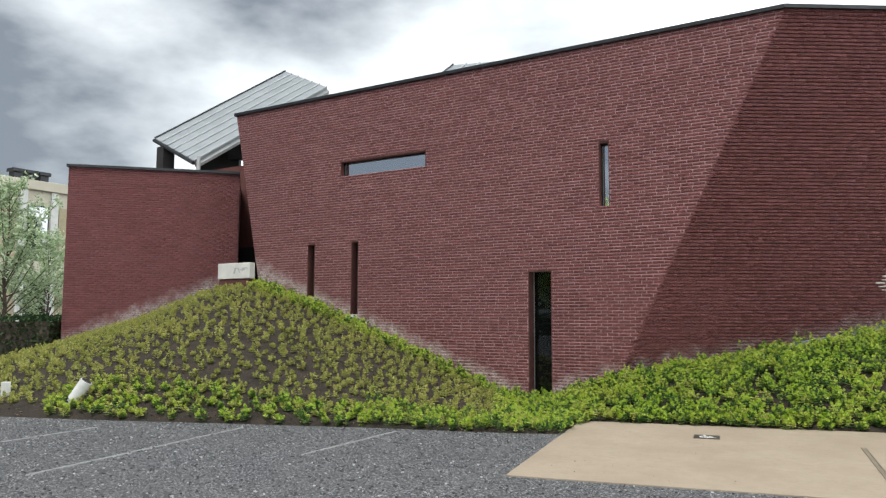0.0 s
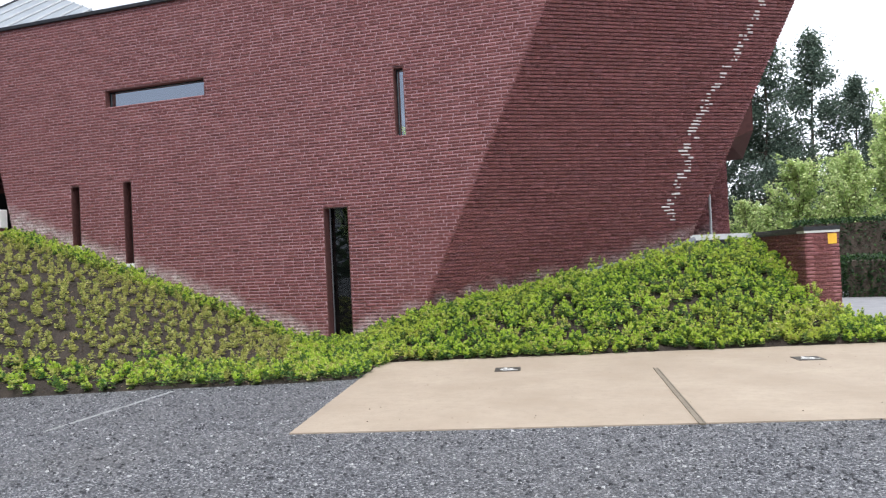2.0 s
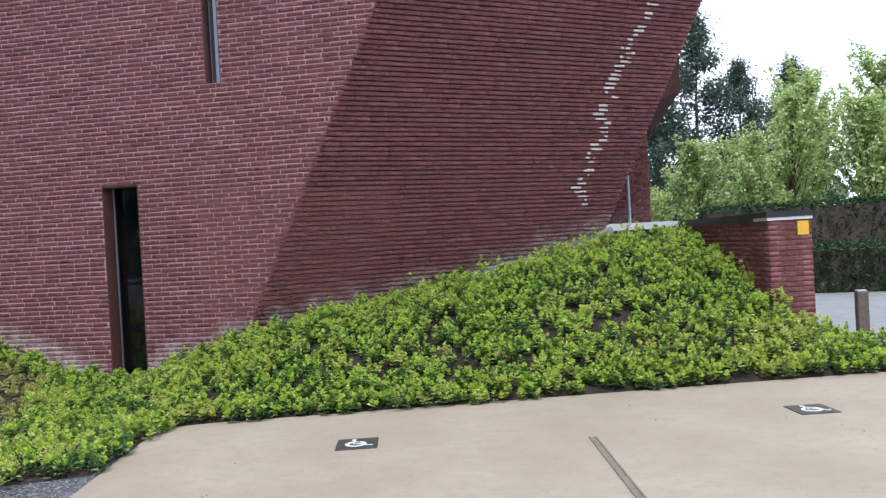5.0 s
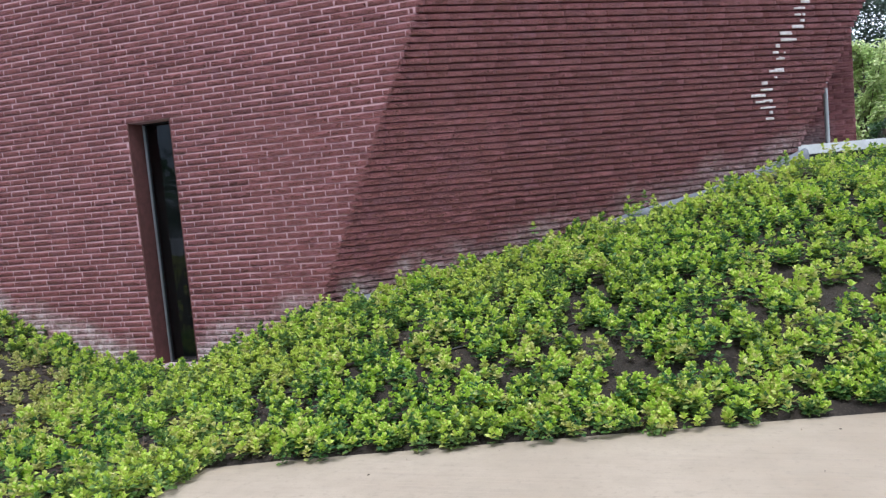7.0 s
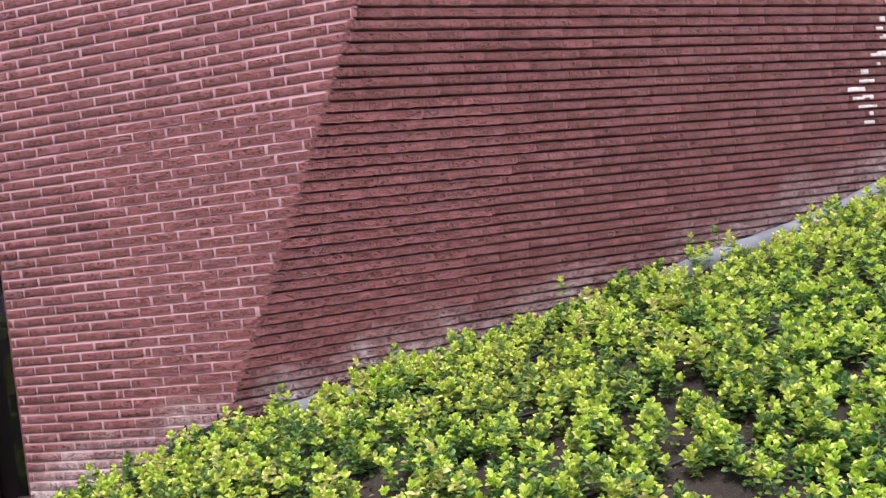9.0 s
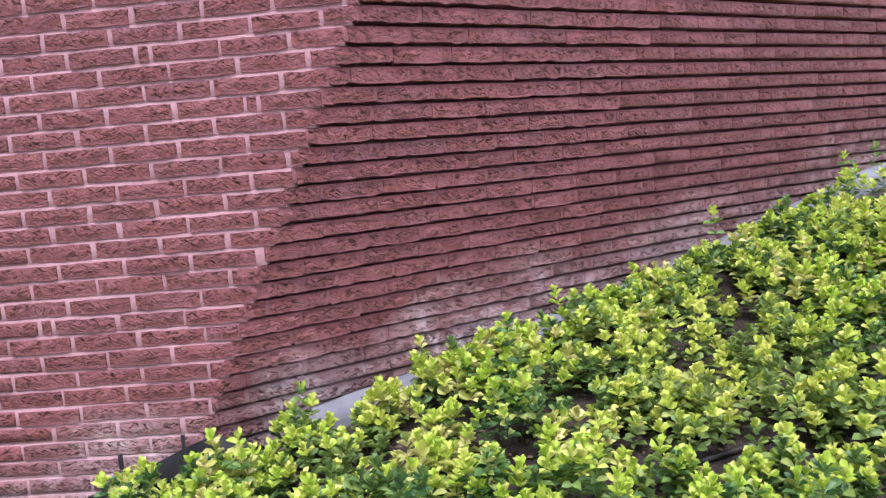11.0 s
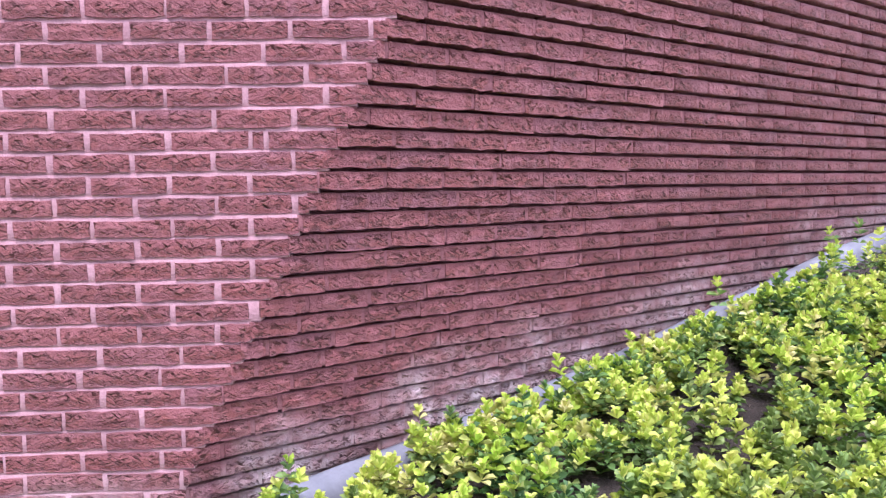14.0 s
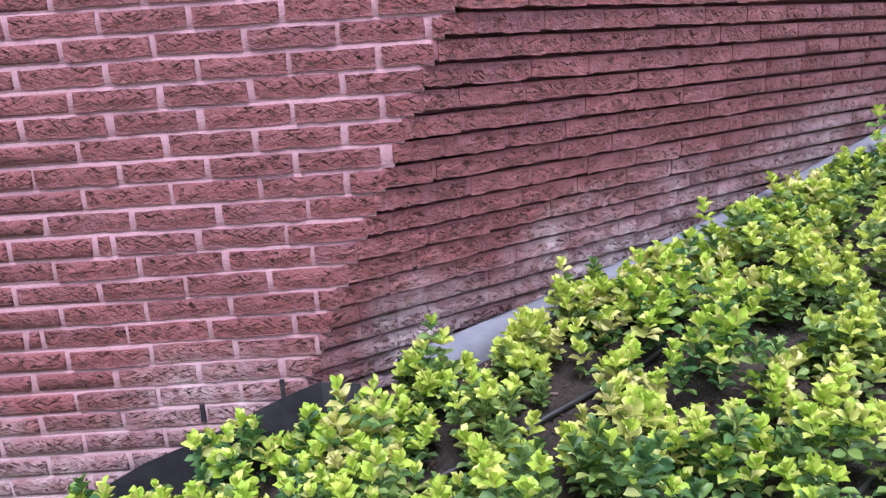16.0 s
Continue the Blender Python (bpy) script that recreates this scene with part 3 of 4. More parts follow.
na, nb = (len(BED) - 1) * 10, 44
verts = [bed_point(i / 10, j / nb) - Vector((0, 0, 0.03 if j == nb else 0)) for i in range(na + 1) for j in range(nb + 1)]
quads = [(i * (nb + 1) + j, i * (nb + 1) + j + 1, (i + 1) * (nb + 1) + j + 1, (i + 1) * (nb + 1) + j) for i in range(na) for j in range(nb)]
bed = tagged(arrays("planting_bed", verts, quads, [M_SOIL]), "sloping mound of dark soil against the walls", "soil", kind="structure")
bed.data.polygons.foreach_set("use_smooth", np.ones(len(quads), bool))


def leaf_cloud(centres, axes, lengths, widths, fold=0.3):
    """Leaves: each two quads folded along the mid rib. Arrays of foot points, axes (unit), lengths and widths."""
    n = len(centres)
    side = np.cross(axes, np.array([0, 0, 1.0]) + np.random.normal(scale=0.45, size=(n, 3)))
    side /= np.linalg.norm(side, axis=1)[:, None] + 1e-9
    up = np.cross(side, axes)
    l, w = lengths[:, None], widths[:, None]
    tip = centres + axes * l - up * l * 0.12
    r1, l1 = (centres + axes * l * 0.42 + s * side * w * 0.42 + up * w * fold for s in (-1, 1))
    r2, l2 = (centres + axes * l * 0.78 + s * side * w * 0.46 + up * w * fold * 0.8 for s in (-1, 1))
    v = np.stack([centres, r1, r2, tip, l2, l1], 1).reshape(-1, 3)
    f = (np.arange(n)[:, None, None] * 6 + np.array([(0, 1, 2, 3), (0, 3, 4, 5)])[None]).reshape(-1, 4)
    return v, f


def kite_cloud(centres, axes, lengths, widths):
    """Small far leaves: one folded quad each."""
    n = len(centres)
    side = np.cross(axes, np.array([0, 0, 1.0]) + np.random.normal(scale=0.45, size=(n, 3)))
    side /= np.linalg.norm(side, axis=1)[:, None] + 1e-9
    up = np.cross(side, axes)
    l, w = lengths[:, None], widths[:, None]
    mid = centres + axes * l * 0.58 + up * w * 0.22
    v = np.stack([centres, mid - side * w * 0.5, centres + axes * l - up * l * 0.08, mid + side * w * 0.5], 1).reshape(-1, 3)
    return v, np.arange(n * 4).reshape(-1, 4)


# whorls of one stem from the tip down: leaves, lowest and highest rise, drop, length
WHORLS = ((6, 1.1, 2.6, 0.0, 0.8), (6, 0.25, 0.85, 0.016, 0.95), (5, -0.1, 0.4, 0.045, 1.05), (4, -0.35, 0.2, 0.085, 1.0))


def shrubs(name, spots, stems, size, materials, label, fresh=0.6, yellow=0.1, far=True):
    """Low clumps: a dome of stems, each with whorls of leaves. Slots: old leaf, fresh shoot, pale leaf."""
    cs, ax, ln, wd, sl = [], [], [], [], []
    for p, s in spots:
        wide, tall = s * rng.uniform(0.52, 0.68), s * rng.uniform(0.7, 1.05)
        pale = noise.noise((p[0] * 0.9, p[1] * 0.9, 9)) * 0.8 + rng.uniform(-0.5, 0.5) > 0.5 - yellow * 2
        for _ in range(max(3, int(stems * rng.uniform(0.75, 1.2)))):
            ang, q = rng.uniform(0, 6.283), math.sqrt(rng.random())
            ca, sa = math.cos(ang), math.sin(ang)
            top = tall * (1 - 0.55 * q * q) * rng.uniform(0.75, 1.12)
            if rng.random() < 0.08:
                top += s * rng.uniform(0.12, 0.35)
            tip = Vector((p[0] + wide * q * ca, p[1] + wide * q * sa, p[2] + top))
            lean = Vector((0.45 * q * ca, 0.45 * q * sa, 1)).normalized()
            young = rng.random() < fresh
            g = rng.uniform(0, 6.283)
            for w, (count, lo, hi, drop, k) in enumerate(WHORLS):
                if drop > top:
                    break
                slot = 1 if young and (w == 0 or (w == 1 and rng.random() < 0.75) or (w == 2 and rng.random() < 0.15)) else 2 if pale and w < 3 and rng.random() < 0.75 else 0
                for _ in range(count):
                    g += 6.283 / count + rng.uniform(-0.35, 0.35)
                    out = Vector((math.cos(g), math.sin(g), rng.uniform(lo, hi))) + lean * 0.3
                    cs.append(tip - lean * (drop + rng.uniform(0, 0.012)))
                    ax.append(out.normalized())
                    k1 = size * k * rng.uniform(0.75, 1.2)
                    ln.append(k1)
                    wd.append(k1 * rng.uniform(0.46, 0.62))
                    sl.append(slot)
                g += 0.5
    build = kite_cloud if far else leaf_cloud
    v, f = build(np.array(cs), np.array(ax), np.array(ln), np.array(wd))
    ob = arrays(name, v, f, materials, None, sl if far else np.repeat(sl, 2))
    return tagged(ob, label, "shrubs", kind="stuff")


# thin places in the planting: x, y, radius
BARE = ((-2.69, -0.79, 0.2), (-2.06, -1.04, 0.24), (-1.78, -1.21, 0.2), (-3.71, -0.28, 0.16), (-1.47, -1.25, 0.2), (-2.85, 0.80, 0.12), (-2.74, 0.51, 0.14), (-3.54, -0.05, 0.12), (-3.77, 0.25, 0.1), (-4.23, 0.32, 0.08), (-0.76, -0.5, 0.22), (-0.29, -0.3, 0.2))


def scatter(a0, a1, count, b0, b1, size, apart=0.0, seed=1):
    """Plant places on the bed, at least so far apart from one another."""
    r = random.Random(seed)
    cells, spots = {}, []
    for _ in range(count * 14):
        if len(spots) >= count:
            break
        p = bed_point(r.uniform(a0, a1), r.uniform(b0, b1))
        if apart:
            bare = noise.noise((p.x * 1.3, p.y * 1.3, 5)) > 0.5 or any((p.x - u) ** 2 + (p.y - v) ** 2 < w * w for u, v, w in BARE)
            key = (int(p.x // apart), int(p.y // apart))
            around = [q for dx in (-1, 0, 1) for dy in (-1, 0, 1) for q in cells.get((key[0] + dx, key[1] + dy), ())]
            if (bare and r.random() < 0.9) or any((q - p).length < apart for q in around):
                continue
            cells.setdefault(key, []).append(p)
        spots.append((p, size * r.uniform(0.7, 1.25)))
    return spots


GREENS = [M_LEAF_OLD, M_LEAF_YOUNG, M_LEAF_PALE]
near = scatter(11.7, 13.0, 130, 0.10, 1.0, 0.21, 0.175, 3) + scatter(13.0, 14.7, 300, 0.085, 1.0, 0.235, 0.185, 15) + scatter(12.95, 14.5, 44, 0.035, 0.09, 0.18, 0.15, 13) + scatter(12.1, 12.95, 26, 0.05, 0.11, 0.2, 0.15, 14)
shrubs("ground_cover_shrubs", near, 21, 0.038, GREENS, "low bright green shrubs with fresh yellow-green shoots", 0.8, 0.1, False)
shrubs("ground_cover_shrubs", scatter(14.6, 20.6, 900, 0.075, 0.985, 0.25, 0.175, 4) + scatter(12.6, 20.8, 190, 0.93, 1.0, 0.19, 0.16, 21), 19, 0.041, GREENS, "dense low green shrubs on the mound", 0.82, 0.1)
shrubs("ground_cover_shrubs", scatter(2.0, 9.9, 1250, 0.03, 0.95, 0.14, 0.195, 5) + scatter(0.0, 3.0, 220, 0.05, 1.0, 0.135, 0.2, 8), 7, 0.042, [M_LEAF_DRY, M_LEAF_PALE, M_LEAF_DRY], "sparse yellowing shrubs on bare soil", 0.3, 0.1)
shrubs("ground_cover_shrubs", scatter(5.0, 10.4, 260, 0.0, 0.14, 0.19, 0.15, 6) + scatter(3.5, 8.0, 170, 0.88, 0.995, 0.16, 0.19, 7) + scatter(8.0, 12.1, 300, 0.82, 0.995, 0.2, 0.17, 10) + scatter(9.8, 11.8, 330, 0.05, 0.9, 0.19, 0.175, 9), 11, 0.045, GREENS, "greener shrubs along the wall foot and gravel edge", 0.75, 0.12)
flakes = np.array([tuple(bed_point(rng.uniform(11.8, 16), rng.uniform(0.02, 0.98)) + Vector((0, 0, 0.004))) for _ in range(5000)] + [tuple(bed_point(rng.uniform(1, 11.8), rng.uniform(0.02, 0.995)) + Vector((0, 0, 0.006))) for _ in range(9000)])
fa = np.random.normal(size=(len(flakes), 3)) * (1, 1, 0.25)
fa /= np.linalg.norm(fa, axis=1)[:, None]
fl = np.random.uniform(0.012, 0.04, len(flakes)) * np.where(np.arange(len(flakes)) < 5000, 1.0, 1.6)
tagged(arrays("soil_litter", *leaf_cloud(flakes, fa, fl, fl * 0.4), [M_LITTER]), "dry twigs and leaf litter on the soil", "litter", kind="stuff")


crumbs = np.array([(x, 0.26 * x - rng.uniform(1.35, 5.9), 0.0165) for x in (rng.uniform(-3.2, 3.5) for _ in range(90))])
ca = np.random.normal(size=(len(crumbs), 3)) * (1, 1, 0.12)
ca /= np.linalg.norm(ca, axis=1)[:, None]
cl = np.random.uniform(0.008, 0.024, len(crumbs))
tagged(arrays("slab_litter", *leaf_cloud(crumbs, ca, cl, cl * 0.5), [M_LITTER]), "dry leaf crumbs scattered on the slab", "litter", kind="stuff")


def tube(name, pts, r, material, parent=None):
    cu = bpy.data.curves.new(name, "CURVE")
    cu.dimensions, cu.bevel_depth, cu.bevel_resolution = "3D", r, 2
    sp = cu.splines.new("POLY")
    sp.points.add(len(pts) - 1)
    for q, p in zip(sp.points, pts):
        q.co = (*p, 1)
    cu.materials.append(material)
    ob = new(name, cu)
    ob.parent = parent
    return ob


for b0 in (0.14, 0.38, 0.62):
    line = [bed_point(11.8 + 0.1 * i, b0 + 0.01 * math.sin(i * 0.9)) + Vector((0, 0, 0.012)) for i in range(60)]
    tagged(tube("drip_hose", line, 0.009, M_HOSE), "black drip irrigation hose lying on the soil", "hose", "drip hoses")

# concrete kerb along the foot of the leaning wall
KERB = ((0.0, 0.64), (0.64, 0.73), (1.37, 0.88), (2.04, 1.06), (2.63, 1.23), (3.1, 1.33), (3.5, 1.45), (4.05, 1.68))
bm = bmesh.new()
ring = []
for i in range(82):
    u = 0.22 + 3.83 * i / 81
    zt = float(np.interp(u, [k[0] for k in KERB], [k[1] for k in KERB]))
    c = Vector((corner_x(zt) + u, LEAN_M * u, 0))
    bow = 0.004 * math.sin(u * 19) + 0.003 * math.sin(u * 47)
    sec = [(0.022, -0.4), (0.022, -0.006), (0.045, 0.0 + bow), (0.075, -0.006 + bow), (0.098, -0.024 + bow), (0.112, -0.06), (0.116, -0.4)]
    ring.append([bm.verts.new(c + OUT * o + Vector((0, 0, zt + h))) for o, h in sec])
for a, b in zip(ring, ring[1:]):
    for i in range(6):
        bm.faces.new((a[i], b[i], b[i + 1], a[i + 1])).smooth = True
bmesh.ops.recalc_face_normals(bm, faces=bm.faces)
tagged(part("kerb", bm, M_KERB), "sloping grey concrete kerb at the wall foot", "kerb", kind="structure")
# black membrane at the corner foot
bm = bmesh.new()
top = [(-5.5, 0.16), (-5.3, 0.37), (-5.1, 0.47), (-4.9, 0.55), (-4.72, 0.63), (-4.6, 0.68), (-4.5, 0.66)]
pairs = [(bm.verts.new((x, -0.022 - 0.05 * (i % 2) * 0.3, z)), bm.verts.new((x + 0.02, -0.12, z - 0.2))) for i, (x, z) in enumerate(top)]
for a, b in zip(pairs, pairs[1:]):
    bm.faces.new((a[0], b[0], b[1], a[1]))
bmesh.ops.solidify(bm, geom=bm.faces[:], thickness=0.004)
tagged(part("root_membrane", bm, M_MEMBRANE), "black plastic root membrane showing above the soil", "membrane")

# ---- low wall, coping and end pier beside the bed ----


def brick_face(parent, origin, along, length, z0, z1, depth=0.12, mortar=M_MORTAR_DARK):
    """A brick facing on an upright wall: mortar slab and joined bricks."""
    along = Vector(along).normalized()
    out = along.cross(Vector((0, 0, 1)))
    slab, bricks = [], []
    n = int(round((z1 - z0) / COURSE))
    for k in range(n):
        z = z0 + k * COURSE
        base = Vector((origin[0], origin[1], z))
        slab.append((tuple(base - out * depth), tuple(along), tuple(out), length, depth - 0.008, COURSE))
        x = -((k % 2) * 0.5 + rng.uniform(0, 0.2)) * PITCH
        while x < length - 0.02:
            a, b = max(x, 0), min(x + PITCH - 0.012, length)
            if b - a > 0.02:
                bricks.append((tuple(base + along * a - out * 0.03 + Vector((0, 0, 0.006))), tuple(along), tuple(out), b - a, 0.03 + rng.uniform(-0.002, 0.003), 0.049))
            x += PITCH
    arrays("joints", *brick_arrays(slab, 0.0003, 0.0), [mortar], parent)
    tagged(arrays("bricks", *brick_arrays(bricks), [M_BRICK], parent), kind="stuff")


wing = tagged(thing("wall_wing"), "low red brick garden wall with a dark cap", "wall", kind="structure")
P0, P1 = Vector((1.62, 0.40, 0)), Vector((1.06, 3.68, 0))
W = (P0 - P1).normalized()
WN = W.cross(Vector((0, 0, 1)))
thick = 0.50
q0 = P0 - WN * thick
core = bmesh.new()
prism(core, [(P0 - WN * 0.1 - W * 0.1)[:2], (q0 + WN * 0.1 - W * 0.1)[:2], (P1 - WN * (thick - 0.1) + W * 0.1)[:2], (P1 - WN * 0.1 + W * 0.1)[:2]], -0.1, 1.6)
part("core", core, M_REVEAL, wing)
brick_face(wing, P1, W, (P0 - P1).length, -0.06, 1.62)
brick_face(wing, P0, (q0 - P0), thick, -0.06, 1.62)
brick_face(wing, P0 - WN * thick, -W, (P0 - P1).length, -0.06, 1.62)
cap = bmesh.new()
prism(cap, [(P0 + WN * 0.02 + W * 0.02)[:2], (q0 - WN * 0.02 + W * 0.02)[:2], (P1 - WN * (thick + 0.02))[:2], (P1 + WN * 0.02)[:2]], 1.66, 1.72)
part("cap", cap, M_METAL_DARK, wing, "dark metal cap")
strip = bmesh.new()
prism(strip, [(P0 + WN * 0.012 + W * 0.012)[:2], (q0 - WN * 0.012 + W * 0.012)[:2], (q0 - WN * 0.012 - W * 0.4)[:2], (P0 + WN * 0.012 - W * 0.4)[:2]], 1.622, 1.658)
part("end_strip", strip, M_STONE_SILL, wing, "pale strip under the cap")
body_strip = bmesh.new()
prism(body_strip, [(P0 - W * 0.41)[:2], (q0 - W * 0.41)[:2], (P1 - WN * thick)[:2], P1[:2]], 1.62, 1.658)
part("cap_bed", body_strip, M_METAL_DARK, wing)
e1 = (q0 - P0).normalized()
stick = Matrix.Translation(P0 + e1 * 0.40 + W * 0.006) @ Matrix.Rotation(math.atan2(e1.y, e1.x), 4, "Z")
tagged(part("sticker", box_bm((-0.065, -0.002, 1.44), (0.065, 0.002, 1.60), stick), M_YELLOW), "small yellow sign fixed to the brick pier", "sign")
low = tagged(thing("bed_coping"), "pale concrete coping behind the planting", "coping", kind="structure")
part("slab", prism(bmesh.new(), [(-0.14, 2.80), (1.0, 3.60), (0.92, 3.78), (-0.22, 2.98)], 1.615, 1.72), M_CONCRETE, low)
part("base", prism(bmesh.new(), [(-0.12, 2.84), (0.98, 3.62), (0.92, 3.76), (-0.2, 2.98)], 1.2, 1.612), M_METAL_DARK, low, "dark upstand under the coping")

# parts of the building beyond the leaning wall
rear = tagged(thing("wall_rear_block"), "brick block with an overhanging upper storey", "wall", kind="structure")
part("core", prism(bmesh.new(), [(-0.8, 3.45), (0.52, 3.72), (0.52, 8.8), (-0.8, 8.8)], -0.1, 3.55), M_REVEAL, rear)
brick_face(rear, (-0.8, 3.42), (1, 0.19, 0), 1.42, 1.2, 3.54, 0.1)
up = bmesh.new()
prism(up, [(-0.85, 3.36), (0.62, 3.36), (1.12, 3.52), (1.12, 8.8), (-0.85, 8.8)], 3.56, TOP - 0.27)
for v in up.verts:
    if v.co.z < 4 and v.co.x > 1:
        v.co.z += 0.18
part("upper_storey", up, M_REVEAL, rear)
tagged(part("downpipe", cyl_bm((0.24, 3.36, 1.5), (0.24, 3.36, 2.7), 0.024), M_PIPE), "grey downpipe on the brick wall", "pipe")

# ---- annex and zinc roofs on the far side ----
annex = tagged(thing("wall_annex"), "lower red brick annex wall with dark coping", "wall", kind="structure")
AL, AR = Vector((-19.05, -2.15, 0)), Vector((-16.0, 1.04, 0))
AD = (AR - AL).normalized()
AN = AD.cross(Vector((0, 0, 1)))
part("core", prism(bmesh.new(), [(AL - AN * 0.12)[:2], (AR - AN * 0.12)[:2], (AR - AN * 3.5)[:2], (AL - AN * 3.5)[:2]], 0, 5.55), M_REVEAL, annex)
brick_face(annex, AL, AD, (AR - AL).length, 0.27, 5.61)
part("coping", prism(bmesh.new(), [(AL + AN * 0.05 - AD * 0.05)[:2], (AR + AN * 0.05)[:2], (AR - AN * 0.4)[:2], (AL - AN * 0.4 - AD * 0.05)[:2]], 5.612, 5.68), M_METAL_DARK, annex, "dark metal coping")
gap = tagged(thing("wall_recess"), "dark recess between annex and main wall", "wall", kind="structure")
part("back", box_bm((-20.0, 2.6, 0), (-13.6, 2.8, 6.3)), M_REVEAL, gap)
# flat near-black panel on the back wall paints the depth of an opening
part("opening", box_bm((-18.6, 2.57, 2.2), (-14.0, 2.596, 3.75)), M_SHADE, gap, "near-black panel standing in for a shaded opening")
block = thing("white_block", (-15.35, -0.2, 2.2))
tagged(block, "white concrete block with faded dark scribble, beside the wall", "block")
part("slab", box_bm((0, -0.02, 0.40), (1.16, 0.16, 0.80), None, 0.012), M_WHITE, block)
part("base", box_bm((0.03, 0.01, 0), (1.13, 0.14, 0.398)), M_REVEAL, block, "dark brick base")
for i, (x, z, w, h, a) in enumerate(((0.62, 0.60, 0.05, 0.16, 20), (0.72, 0.66, 0.09, 0.02, 0), (0.78, 0.60, 0.03, 0.12, -25), (0.86, 0.62, 0.12, 0.02, 20), (0.93, 0.64, 0.10, 0.07, 0), (1.03, 0.66, 0.10, 0.02, 10))):
    part("scribble", box_bm((-w / 2, -0.0245, -h / 2), (w / 2, -0.0205, h / 2), Matrix.Translation((x, 0, z)) @ Matrix.Rotation(radians(a), 4, "Y")), M_PIPE, block)


def zinc_roof(name, p, eave, slope, seams, label):
    """A tilted sheet of standing seam zinc from corner p along eave and up slope, with gutter and fascia."""
    p, eave, slope = Vector(p), Vector(eave), Vector(slope)
    n = eave.cross(slope).normalized()
    n = n if n.z > 0 else -n
    r = thing(name, p)
    tagged(r, label, "roof")
    bm = bmesh.new()
    vs = [bm.verts.new(v) for v in (Vector(), eave, eave + slope, slope, -n * 0.08, eave - n * 0.08, eave + slope - n * 0.08, slope - n * 0.08)]
    for f in ((0, 1, 2, 3), (7, 6, 5, 4), (0, 4, 5, 1), (1, 5, 6, 2), (2, 6, 7, 3), (3, 7, 4, 0)):
        bm.faces.new([vs[i] for i in f])
    bmesh.ops.recalc_face_normals(bm, faces=bm.faces)
    part("sheet", bm, M_ZINC, r)
    for i in range(seams + 1):
        o = eave * (i / seams) * 0.99 + eave * 0.005
        part("seam", cyl_bm(o + n * 0.02, o + slope + n * 0.02, 0.028, seg=6), M_METAL_DARK if i == 0 else M_PIPE, r)
    part("gutter", cyl_bm(-n * 0.05 - slope.normalized() * 0.05, eave - n * 0.05 - slope.normalized() * 0.05, 0.06, seg=10), M_METAL_DARK, r)
    part("fascia", cyl_bm(eave - n * 0.17, eave + slope - n * 0.17, 0.085, seg=4), M_PIPE, r)
    return r


zinc_roof("zinc_roof", (-21.2, 2.1, 7.5), (2.3, -0.27, -1.05), (1.33, 4.57, 3.3), 6, "tilted grey standing seam zinc roof over the annex")
zinc_roof("zinc_roof", (-12.25, 5.1, 8.75), (1.5, 0.85, 0.12), (-0.15, 1.4, 0.92), 4, "small grey zinc rooflight showing over the roof edge")
shed = tagged(thing("roof_pavilion"), "recessed storey under the zinc roof, its shadow painted near black", "wall", kind="structure")
# pier, walls and lintel carry the roof's shadow as near-black colour
part("pier", prism(bmesh.new(), [(-20.95, 2.0), (-20.55, 1.95), (-20.5, 2.35), (-20.9, 2.4)], 4.5, 7.15), M_SHADE, shed)
part("dark_wall", prism(bmesh.new(), [(-20.6, 3.4), (-19.3, 4.0), (-19.5, 4.3), (-20.8, 3.7)], 4.5, 7.6), M_SHADE, shed)
part("dark_wall", prism(bmesh.new(), [(-18.7, 3.9), (-16.9, 4.6), (-17.0, 4.9), (-18.8, 4.2)], 4.5, 8.2), M_SHADE, shed)
part("lintel", prism(bmesh.new(), [(-19.5, 3.7), (-18.5, 4.0), (-18.6, 4.3), (-19.6, 4.0)], 6.9, 7.6), M_SHADE, shed)
part("post", cyl_bm((-18.85, 1.95, 5.5), (-18.85, 1.95, 6.6), 0.06), M_PIPE, shed)

# ---- slab fittings ----


